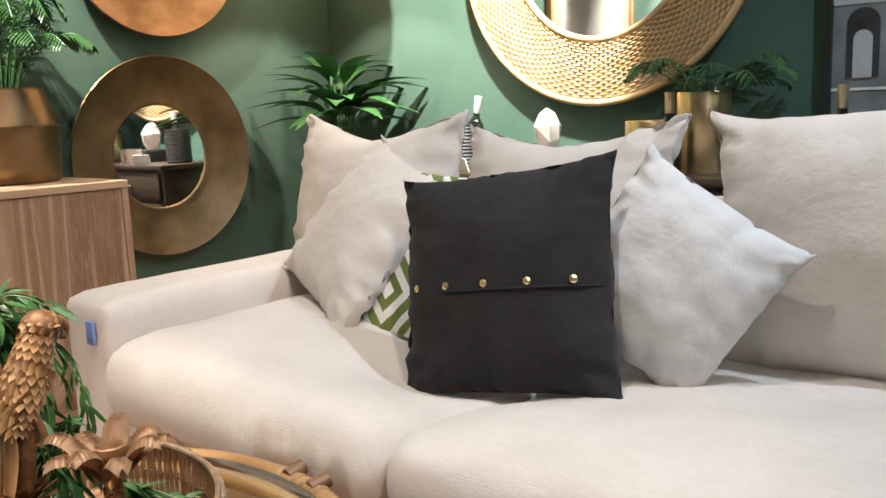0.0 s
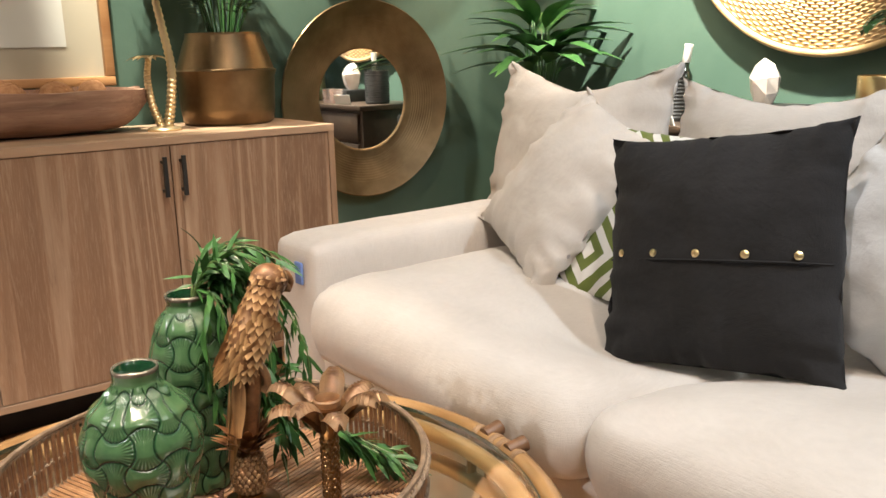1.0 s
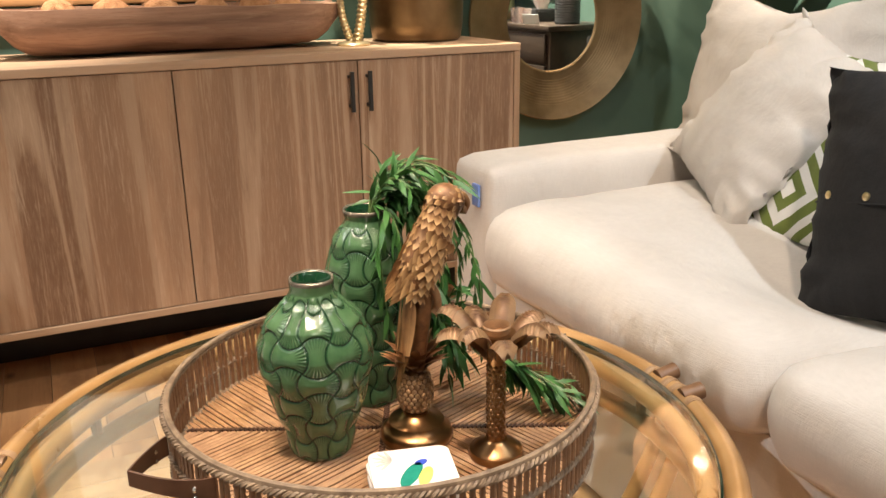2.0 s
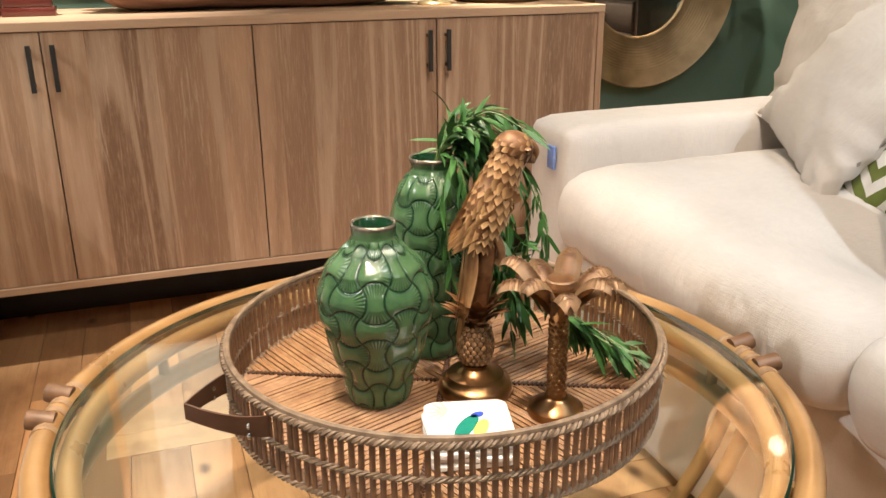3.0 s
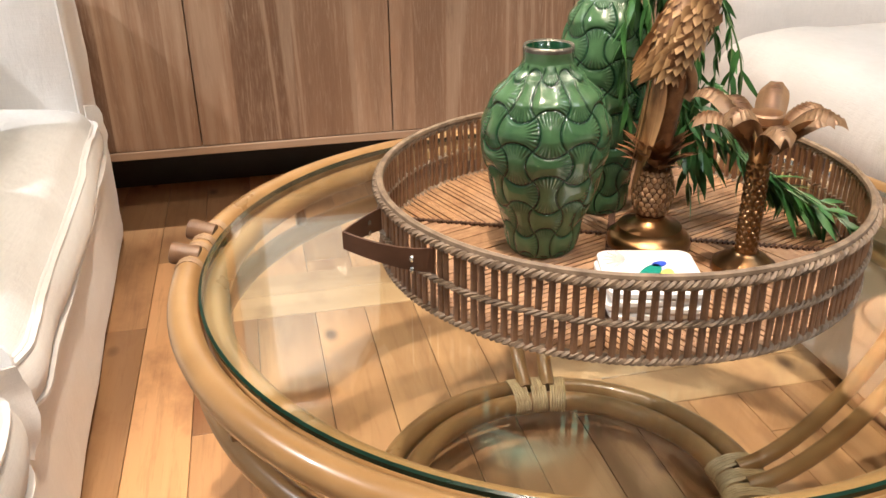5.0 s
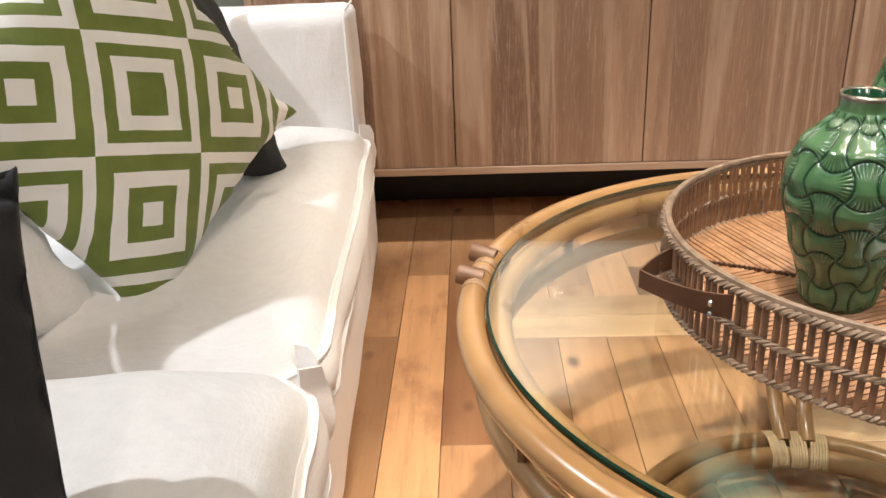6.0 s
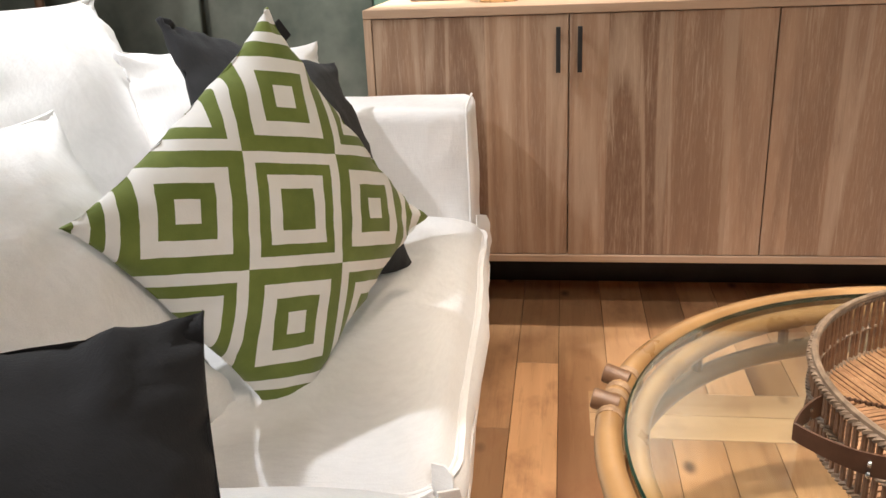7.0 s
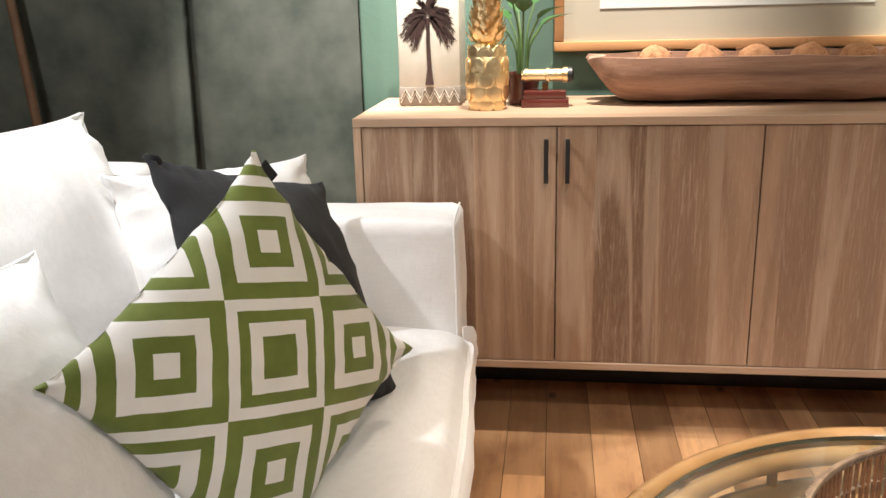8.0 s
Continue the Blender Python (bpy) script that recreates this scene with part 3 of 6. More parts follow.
tagged(part("ceiling", boxed(X0, X1, Y0, Y1, ZC, ZC + 0.1), M_CEIL, smooth=False), "plain off-white painted ceiling", "ceiling", kind="structure")
floor = tagged(part("floor", boxed(X0, X1, Y0, Y1, -0.1, -0.022), M_JOINT, smooth=False), "worn reddish pine plank floor", "floor", kind="structure")

# ---- sideboard ----
TOP = 0.857
sb = thing("sideboard", pose(0, 0, 0), "washed oak sideboard with four doors and black bar handles", "sideboard")
part("top", boxed(0, 2.0, -0.002, 0.48, TOP - 0.022, TOP, 0.002), M_OAKX, sb, smooth=False)
for x in (0.0, 1.98):
    part("side_panel", boxed(x, x + 0.02, 0, 0.48, 0.195, TOP - 0.022, 0.002), M_OAK, sb, smooth=False)
part("bottom_panel", boxed(0.02, 1.98, 0, 0.48, 0.192, 0.212, 0.002), M_OAKX, sb, smooth=False)
part("back_panel", boxed(0.02, 1.98, 0.46, 0.475, 0.212, TOP - 0.022), M_OAKX, sb, smooth=False)
for i in range(4):
    x = 0.02 + 0.49 * i
    d = part("door", boxed(x + 0.0015, x + 0.4885, 0.003, 0.025, 0.214, TOP - 0.024, 0.0015), M_OAKDOOR, sb, smooth=False)
    hx = x + 0.464 if i % 2 == 0 else x + 0.026
    bm = boxed(hx - 0.0055, hx + 0.0055, -0.028, -0.019, 0.697, 0.806, 0.001)
    for z in (0.712, 0.791):
        box(bm, hx - 0.004, hx + 0.004, -0.02, 0.004, z - 0.004, z + 0.004)
    part("handle", bm, M_BLACK, d, "black metal bar handle", smooth=False)
# Black block added under the carcass, in place of the shade there.
part("plinth", boxed(0.06, 1.94, 0.34, 0.44, 0.0, 0.192), M_BLACK, sb, "recessed black block added where only shade shows", smooth=False)

# ---- sofas ----
sa = thing("sofa", pose(0, 0, 0), "oatmeal linen slipcovered sofa with square arms", "sofa", "facing sofas")
part("base", softbox(1.615, 2.68, -2.45, -0.37, 0.02, 0.385, 0.02, ripple=0.003), M_LINEN, sa)
part("arm", softbox(1.6, 2.66, -0.570, -0.36, 0.06, 0.632, 0.035, (0.004, 0.008, 0.008), ripple=0.003, seed=2), M_LINEN, sa)
part("arm", softbox(1.6, 2.66, -2.46, -2.25, 0.06, 0.632, 0.035, (0.004, 0.008, 0.008), ripple=0.003, seed=3), M_LINEN, sa)
part("backrest", softbox(2.45, 2.7, -2.46, -0.36, 0.1, 0.80, 0.06, ripple=0.004), M_LINEN, sa)


def seat(x0, x1, y0, y1, z0, z1, crown, seed, material, parent, dents=(), cord=0.0):
    """A boxed seat cushion: upright front and side walls, a top that swells, seams along its upper edges."""
    nx, ny, nz = 34, 34, 8
    bm = bmesh.new()
    top = {}

    def lift(u, v):
        return crown * (max(0.0, 1 - abs(u) ** 4.5) * max(0.0, 1 - abs(v) ** 4.5)) ** 0.5

    def wobble(p, k):
        return (noise.noise_vector(p * 5 + Vector((seed, 0, 0))) + 0.45 * noise.noise_vector(p * 14 + Vector((0, seed, 0)))) * k

    def spread(k, n):
        u = 2 * k / n - 1
        return math.copysign(abs(u) ** 0.6, u)

    def edge(u, v):
        """Rounded corners in plan, edges that bow outwards a little."""
        rad = 0.16
        x, y = u, v
        ex, ey = max(0, abs(u) - 1 + rad), max(0, abs(v) - 1 + rad)
        if ex and ey:
            f = max(ex, ey) / math.hypot(ex, ey)
            x, y = math.copysign(1 - rad + ex * f, u), math.copysign(1 - rad + ey * f, v)
        return (x0 + x1) / 2 + x * (x1 - x0) / 2, (y0 + y1) / 2 + y * (y1 - y0) / 2

    for i in range(nx + 1):
        for j in range(ny + 1):
            u, v = spread(i, nx), spread(j, ny)
            x, y = edge(u, v)
            p = Vector((x, y, z1 + lift(u, v)))
            for dx, dy, depth, size in dents:
                p.z -= depth * math.exp(-((x - dx) ** 2 + (y - dy) ** 2) / size ** 2)
            fold = 0.007 * noise.noise(Vector((x * 3 + seed, y * 11, 1.5))) + 0.005 * noise.noise(Vector((x * 9, y * 4 + seed, 4.5)))
            top[i, j] = bm.verts.new(p + wobble(p, 0.006) + Vector((0, 0, fold * (1 - max(abs(u), abs(v)) ** 8))))
    for i in range(nx):
        for j in range(ny):
            bm.faces.new((top[i, j], top[i + 1, j], top[i + 1, j + 1], top[i, j + 1]))
    loop = [(i, 0) for i in range(nx)] + [(nx, j) for j in range(ny)] + [(i, ny) for i in range(nx, 0, -1)] + [(0, j) for j in range(ny, 0, -1)]
    c = Vector(((x0 + x1) / 2, (y0 + y1) / 2, 0))
    prev = [top[q] for q in loop]
    rim = [v.co.copy() for v in prev]
    for k in range(1, nz + 1):
        q = k / nz
        ring = []
        for r in rim:
            out = Vector((r.x - c.x, r.y - c.y, 0)).normalized()
            p = Vector((r.x, r.y, r.z + (z0 - r.z) * q)) + out * 0.022 * math.sin(math.pi * min(1, q * 1.05)) ** 0.7
            ring.append(bm.verts.new(p + wobble(p, 0.004)))
        for a in range(len(loop)):
            b = (a + 1) % len(loop)
            bm.faces.new((prev[a], ring[a], ring[b], prev[b]))
        prev = ring
    bm.faces.new(prev)
    cd = part("seat_cushion", bm, material, parent, sharp=3.2)
    if cord:
        part("seam", tube(bmesh.new(), [r + Vector((0, 0, 0.0004)) for r in rim], cord, 6, True), material, cd, "stitched seam")
    return cd, rim


# the cushions sink where the loose ones rest on them
seat(1.568, 2.5, -1.422, -0.578, 0.385, 0.522, 0.054, 5, M_LINEN, sa, ((1.95, -1.22, 0.112, 0.22), (2.05, -1.42, 0.04, 0.15), (2.16, -0.92, 0.02, 0.2)))
seat(1.568, 2.5, -2.246, -1.436, 0.385, 0.512, 0.036, 8, M_LINEN, sa, ((2.0, -1.45, 0.045, 0.20), (2.25, -1.75, 0.045, 0.3)))

so = thing("sofa", pose(0.31, -0.235, 0) @ pose(0, 0, 0, 0, 0, 2.4) @ pose(-0.31, 0.235, 0), "white cotton slipcovered sofa with square arms and flanged seat cushions", "sofa", "facing sofas")
part("base", softbox(-0.68, 0.306, -2.56, -0.03, 0.02, 0.31, 0.02, ripple=0.004, cuts=26), M_WHITE, so)
for y0, y1, seed in ((-0.225, -0.02, 12), (-2.56, -2.355, 13)):
    arm = part("arm", softbox(-0.66, 0.29, y0, y1, 0.06, 0.652, 0.022, (0.004, 0.008, 0.006), 26, 0.004, seed), M_WHITE, so)
    part("seam", tube(bmesh.new(), bezier([(0.280, y0 + 0.006, 0.30), (0.281, y0 - 0.002, 0.45), (0.279, y0 - 0.001, 0.58), (0.278, y0 + 0.006, 0.645), (0.280, y0 + 0.04, 0.656), (0.281, y1 - 0.04, 0.656)], 6), 0.003, 6), M_WHITE, arm, "stitched seam")
part("backrest", softbox(-0.7, -0.46, -2.56, -0.02, 0.1, 0.78, 0.06, ripple=0.004), M_WHITE, so)


def ribbon(pts, outward, width, seed):
    """A flat double-stitched flange that stands out from an edge, with a slack outer hem."""
    bm = bmesh.new()
    rows = []
    for k, (p, o) in enumerate(zip(pts, outward)):
        w = width * (1 + 0.25 * noise.noise(Vector((k * 0.35, seed, 0))))
        sag = Vector((0, 0, 0.006 * noise.noise(Vector((k * 0.3, seed, 5)))))
        up = Vector((0, 0, 0.0016))
        a, b = Vector(p) - o * 0.004, Vector(p) + o * w + sag
        rows.append([bm.verts.new(q) for q in (a + up, b + up * 1.4, b - up * 1.4, a - up)])
    for p, q in zip(rows, rows[1:]):
        for j in range(4):
            bm.faces.new((p[j], p[(j + 1) % 4], q[(j + 1) % 4], q[j]))
    bm.faces.new(rows[0])
    bm.faces.new(rows[-1][::-1])
    return bm


for y0, y1, x1, zt, seed in ((-1.268, -0.235, 0.318, 0.372, 15), (-2.345, -1.296, 0.330, 0.384, 18)):
    cd, rim = seat(-0.5, x1, y0, y1, 0.290, zt, 0.078, seed, M_WHITE, so, ((0.07, -1.10, 0.03, 0.18), (0.05, -1.62, 0.03, 0.2)), 0.003)
    front = [p for p in rim if p.x > -0.15]
    cy = (y0 + y1) / 2
    outs = []
    for p in front:
        o = Vector((1, 0, -0.25)) if p.x > x1 - 0.03 else Vector((0.1, math.copysign(1, p.y - cy), -0.2))
        outs.append(o.normalized())
    part("flange", ribbon(front, outs, 0.010, seed), M_WHITE, cd, "stitched white flange", sharp=1.2)
    low = [Vector((p.x + 0.006, p.y, 0.300)) for p in front]
    part("flange", ribbon(low, outs, 0.009, seed + 3), M_WHITE, cd, "stitched white flange", sharp=1.2)
    for sgn, yc in ((-1, y0), (1, y1)):
        # upright flap where the boxing is gathered at each front corner
        bm = bmesh.new()
        rows = []
        for k in range(15):
            q = k / 14
            base = Vector((x1 - 0.022, yc - sgn * 0.016, 0.404 - 0.112 * q))
            d = Vector((0.80, 0.55 * sgn, -0.2 - 0.5 * q)).normalized()
            w = 0.030 + 0.014 * math.sin(math.pi * q) + 0.006 * noise.noise(Vector((q * 5, seed, sgn)))
            side = Vector((-d.y, d.x, 0)) * (0.006 * math.sin(9 * q + seed) + 0.004)
            th = Vector((-d.y, d.x, 0)).normalized() * 0.0018
            mid, tip = base + d * w * 0.5 + side, base + d * w + side * 0.4
            rows.append([bm.verts.new(v) for v in (base + th, mid + th, tip + th, tip - th, mid - th, base - th)])
        for p, q in zip(rows, rows[1:]):
            for j in range(6):
                bm.faces.new((p[j], p[(j + 1) % 6], q[(j + 1) % 6], q[j]))
        bm.faces.new(rows[0])
        bm.faces.new(rows[-1][::-1])
        part("corner_flap", bm, M_WHITE, cd, "stitched white corner flap", sharp=1.2)


def stand(c, right, up):
    """A pose at c whose x runs along right and whose y runs nearly along up."""
    x = Vector(right).normalized()
    y = Vector(up)
    y = (y - x * y.dot(x)).normalized()
    return Matrix.Translation(c) @ Matrix((x, y, x.cross(y))).transposed().to_4x4()


def cushion(m, w, h, t, material, label, name="cushion", **kw):
    ob = part(name, cushion_mesh(w, h, t, **kw), material, None, label, m=m, sharp=3.2)
    return tagged(ob, label, "cushion", "loose cushions")


def piping(ob, w, h, ear, material, label=""):
    """A thin seam cord round a cushion's edge."""
    pts = []
    for side in range(4):
        for k in range(16):
            u = math.sin((k / 16 - 0.5) * math.pi)
            e = 1 - ear * (1 - u ** 4)
            x, y = [(u, -e), (e, u), (-u, e), (-e, -u)][side]
            pts.append((x * w / 2, y * h / 2, 0))
    part("piping", tube(bmesh.new(), pts, 0.0028, 6, True), material, ob, label)


# cushions on the oatmeal sofa
backs = "plump oatmeal linen back cushion against the sofa back"
cushion(stand((2.37, -0.630, 0.742), (-0.063, -0.998, -0.008), (0.22, -0.022, 0.975)), 0.66, 0.585, 0.19, M_LINEN, backs, seed=1, ear=0.30, side_ear=0.04, vee=1.3, ripple=0.012)
cushion(stand((2.357, -1.255, 0.716), (-0.073, -0.997, 0.02), (0.261, 0, 0.965)), 0.63, 0.57, 0.20, M_LINEN, backs, seed=2, ear=0.24, side_ear=0.1, vee=1.5, ripple=0.012)
cushion(stand((2.37, -1.932, 0.745), (-0.10, -0.986, 0.07), (0.16, 0.06, 0.985)), 0.66, 0.575, 0.26, M_LINEN, backs, seed=3, ear=0.13, ripple=0.012)
cushion(stand((2.150, -0.831, 0.735), (-0.374, -0.893, -0.25), (0.508, -0.423, 0.751)), 0.446, 0.449, 0.17, M_LINEN, "oatmeal linen scatter cushion tipped on one corner", seed=7, ear=0.1, ripple=0.012)
cushion(stand((2.15, -1.118, 0.69), (0.071, -0.996, -0.049), (0.485, -0.009, 0.875)), 0.43, 0.43, 0.11, M_PATTERN, "green and white cushion with concentric squares behind a charcoal one", seed=8, ear=0.08)
blk = cushion(stand((1.997, -1.372, 0.691), (0.135, -0.982, 0.134), (0.238, 0.163, 0.958)), 0.481, 0.459, 0.14, M_CHAR, "charcoal cotton cushion with a row of brass studs", seed=9, ear=0.07, ripple=0.009)
part("seam", tube(bmesh.new(), [(-0.215 + 0.043 * k, -0.02, 0.072 * (1 - ((k - 5) / 5.2) ** 2) ** 0.55 + 0.001) for k in range(11)], 0.0022, 6), M_CHAR, blk)
for k in range(5):
    u = (-0.175, -0.095, -0.005, 0.085, 0.17)[k]
    z = 0.07 * (1 - (u / 0.2375) ** 2) ** 0.55
    part("stud", lathe(bmesh.new(), [(0, 0.004), (0.004, 0.0035), (0.0075, 0.001), (0.0075, -0.003), (0, -0.003)], 14), M_GOLD, blk, "round brass stud", m=pose(u, -0.008, z + 0.001, 0, 28 * u / 0.2, 0))
cushion(stand((2.15, -1.64, 0.70), (-0.02, -0.85, -0.52), (0.3, -0.48, 0.8)), 0.375, 0.375, 0.16, M_GREY, "pale grey cotton scatter cushion tipped on one corner", seed=11, ear=0.09, ripple=0.012)

# cushions on the white sofa
pat = cushion(stand((0.088, -1.02, 0.642), (0.44, 0.335, -0.835), (0.36, 0.753, 0.55)), 0.435, 0.435, 0.13, M_PATTERN, "green and white cushion with concentric squares standing on one corner", seed=21, ear=0.08)
part("back_tag", boxed(-0.19, -0.16, 0.205, 0.23, -0.014, -0.010, 0.001), M_CHAR, pat, "small black care tag")
cushion(stand((0.055, -0.765, 0.665), (0.32, 0.906, -0.28), (-0.39, 0.38, 0.82)), 0.47, 0.46, 0.12, M_CHAR, "charcoal cotton cushion tucked behind a patterned one", seed=22, ear=0.07)
cushion(stand((-0.125, -0.52, 0.645), (0.50, 0.86, -0.08), (-0.30, 0.12, 0.93)), 0.50, 0.40, 0.17, M_WHITE, "soft white cotton cushion leaning in the corner", seed=23, ear=0.08)
near = cushion(stand((0.04, -1.685, 0.54), (0.9, 0.437, 0), (-0.284, 0.585, 0.756)), 0.43, 0.43, 0.15, M_CHAR, "charcoal cotton cushion with brass studs lying back on the seat", seed=24, ear=0.045, ripple=0.012)
part("seam", tube(bmesh.new(), [(0.008, -0.2 + 0.04 * k, 0.061 * (1 - ((k - 5) / 5.2) ** 2) ** 0.55 + 0.001) for k in range(11)], 0.0022, 6), M_CHAR, near)
for u in (-0.175, -0.09, 0.0, 0.09, 0.175):
    z = 0.059 * (1 - (u / 0.215) ** 2) ** 0.55
    part("stud", lathe(bmesh.new(), [(0, 0.004), (0.004, 0.0035), (0.0075, 0.001), (0.0075, -0.003), (0, -0.003)], 14), M_GOLD, near, "round brass stud", m=pose(-0.014, u, z + 0.001))
cd = cushion(stand((-0.15, -1.33, 0.615), (0.25, 0.95, -0.05), (-0.5, 0.2, 0.8)), 0.52, 0.5, 0.17, M_WHITE, "large white cotton scatter cushion with a piped edge", seed=25, ear=0.07)
piping(cd, 0.52, 0.5, 0.07, M_WHITE)
backs = "plump white cotton back cushion against the sofa back"
for i, y in enumerate((-0.78, -1.42, -2.06)):
    cd = cushion(facing((-0.37, y, 0.68), (0.93, 0.0, 0.36), (-2, 1, 2)[i]), 0.66, 0.56, 0.24, M_WHITE, backs, seed=26 + i, ear=0.05, ripple=0.012)
    piping(cd, 0.66, 0.56, 0.05, M_WHITE)
part("label_tag", boxed(1.588, 1.594, -0.522, -0.49, 0.53, 0.583, 0.001), M_BLUE, sa, "small blue fabric brand tag")

# ---- coffee table ----
CX, CY, CZ = 1.035, -1.26, 0.436
table = thing("coffee_table", pose(CX, CY, 0), "round honey cane coffee table with a clear glass top", "coffee table")
part("outer_ring", tube(bmesh.new(), ring_pts(0, 0, CZ, 0.4825, 120, wob=0.001), 0.0170, 12, True), M_CANE, table)
part("inner_ring", tube(bmesh.new(), ring_pts(0, 0, CZ - 0.011, 0.447, 120), 0.0150, 12, True), M_CANE, table)
part("lower_ring", tube(bmesh.new(), ring_pts(0, 0, 0.36, 0.465, 120), 0.015, 12, True), M_CANE, table)
gt = part("glass_top", lathe(bmesh.new(), [(0, 0.443), (0.4600, 0.443), (0.4600, 0.451), (0, 0.451)], 192), M_GLASS, table, "clear greenish glass disc")
gt.visible_shadow = False
part("glass_edge", lathe(bmesh.new(), [(0.4602, 0.4432), (0.4632, 0.4445), (0.4632, 0.4495), (0.4602, 0.4508), (0.4602, 0.4432)], 192), M_EDGE, gt, "dark green polished glass edge")
for r in (0.235, 0.275):
    part("base_ring", tube(bmesh.new(), ring_pts(0, 0, 0.05, r, 80), 0.017, 10, True), M_CANE, table)


def wrap(parent, x, y, z, along, length, r, turns, flat=1.0):
    """Binding cord wound round two bars: a coil of thin rings along a direction."""
    d = Vector(along).normalized()
    side = d.cross(Vector((0, 0, 1)))
    side = side.normalized() if side.length > 0.1 else Vector((1, 0, 0))
    up = side.cross(d)
    bm = bmesh.new()
    n = turns * 14
    pts = []
    for k in range(n + 1):
        a = 2 * math.pi * k / 14
        pts.append(Vector((x, y, z)) + d * length * (k / n - 0.5) + side * r * flat * math.cos(a) + up * r * math.sin(a))
    tube(bm, pts, length / turns * 0.52, 5)
    return part("binding", bm, M_BIND, parent, "pale cane binding")


def polar(r, a, z):
    return (r * math.cos(a), r * math.sin(a), z)


for k, a in enumerate((math.radians(d) for d in (-7, 83, 165, 260))):
    for da in (-0.055, 0.055):
        # each leg: a cane rod from the rim down and in to the base ring
        pts = [polar(0.487 - 0.235 * q ** 1.4, a + da * (1 + 0.35 * q), 0.40 - 0.335 * (1 - (1 - q) ** 1.5)) for q in (j / 12 for j in range(13))]
        if k == 2:
            continue
        part("leg", tube(bmesh.new(), pts, 0.0125, 10), M_CANE, table)
    for da in (-0.070, 0.070):
        nub = tube(bmesh.new(), [polar(0.474, a + da, CZ + 0.010), polar(0.504, a + da, CZ + 0.016), polar(0.507, a + da, CZ + 0.0166), polar(0.508, a + da, CZ + 0.0168)], [0.0125, 0.0135, 0.0128, 0.0105], 14)
        part("rod_end", nub, M_NUB, table, "cut end of a cane rod")
    for da in (-0.115, -0.022, 0.022, 0.115):
        p, q = polar(0.482, a + da, CZ), (-math.sin(a + da), math.cos(a + da), 0)
        wrap(table, *p, q, 0.012, 0.0172, 5).data.materials[0] = M_NUBCORD
    p, q = polar(0.255, a, 0.05), (-math.sin(a), math.cos(a), 0)
    for da in (-0.13, 0.0, 0.13):
        wrap(table, *polar(0.255, a + da, 0.05), (-math.sin(a + da), math.cos(a + da), 0), 0.026, 0.021, 6, 1.9)
for k in range(16):
    a = math.radians(-11 + 22.5 * k + 11.25)
    part("spindle", tube(bmesh.new(), [polar(0.465, a, 0.362), polar(0.47, a, CZ)], 0.0085, 8), M_CANE, table)

# ---- tray ----
TX, TY, TZ, TR, TH = 1.06, -1.265, 0.4525, 0.28, 0.092
tray = thing("tray", pose(TX, TY, TZ), "round woven wicker tray with brown leather handles", "tray")


def braid(z, r, size, turns, name, material):
    """A rope of three strands round the tray."""
    n = turns * 10
    for s3 in range(3):
        bm = tube(bmesh.new(), [((r + size * math.cos(q)) * math.cos(a), (r + size * math.cos(q)) * math.sin(a), z + 0.75 * size * math.sin(q))
                  for a, q in ((2 * math.pi * j / n, turns * 2 * math.pi * j / n + s3 * 2.094) for j in range(n))], size * 0.72, 5, True)
        part(name, bm, material, tray)


braid(TH - 0.005, TR, 0.0038, 80, "top_braid_strand", M_BRAID)
braid(0.006, TR - 0.004, 0.0036, 80, "bottom_braid_strand", M_BRAID)
braid(0.046, TR - 0.001, 0.0028, 70, "middle_braid_strand", M_BRAID)
part("rim", tube(bmesh.new(), ring_pts(0, 0, TH + 0.001, TR - 0.003, 96), 0.0042, 7, True), M_BRAID, tray)
stick = tube(bmesh.new(), [(0, 0, 0.004), (0, 0, TH - 0.004)], 0.0034, 6)
me = bpy.data.meshes.new("stick")
stick.to_mesh(me)
stick.free()
me.materials.append(M_WICKER)
rng = random.Random(2)
for k in range(150):
    a = 2 * math.pi * (k + rng.uniform(-0.12, 0.12)) / 150
    ob = new("stick", me)
    ob.matrix_basis = Matrix.Translation(polar(TR - 0.003 + rng.uniform(-0.0008, 0.0008), a, 0)) @ Matrix.Rotation(a, 4, "Z") @ Matrix.Rotation(rng.uniform(-0.02, 0.02), 4, "X") @ Matrix.Diagonal((0.75, 1.1, 1, 1))
    ob.parent = tray
# floor of split canes in quarter panels, with stitched seams between them
bm = bmesh.new()
for quarter in range(4):
    rot = Matrix.Rotation(math.radians(20 + 90 * quarter), 4, "Z")
    k = 0.0045
    while k < TR - 0.006:
        end = math.sqrt((TR - 0.004) ** 2 - k * k)
        if end > k + 0.004:
            jit = rng.uniform(-0.0006, 0.0006)
            v0 = len(bm.verts)
            z = 0.0062 + rng.uniform(0, 0.0012)
            a, b = (Vector((k, k, z)), Vector((end, k, z))) if quarter % 2 == 0 else (Vector((k, k, z)), Vector((k, end, z)))
            for run in ((a, b), (Vector((a.y, a.x, a.z)), Vector((b.y, b.x, b.z)))):
                tube(bm, [rot @ (q + Vector((0, jit, 0))) for q in run], 0.0032, 5)
        k += 0.0078
tagged(part("cane_floor", bm, M_CANEFLOOR, tray, "split cane laid in quarter panels"), kind="stuff")
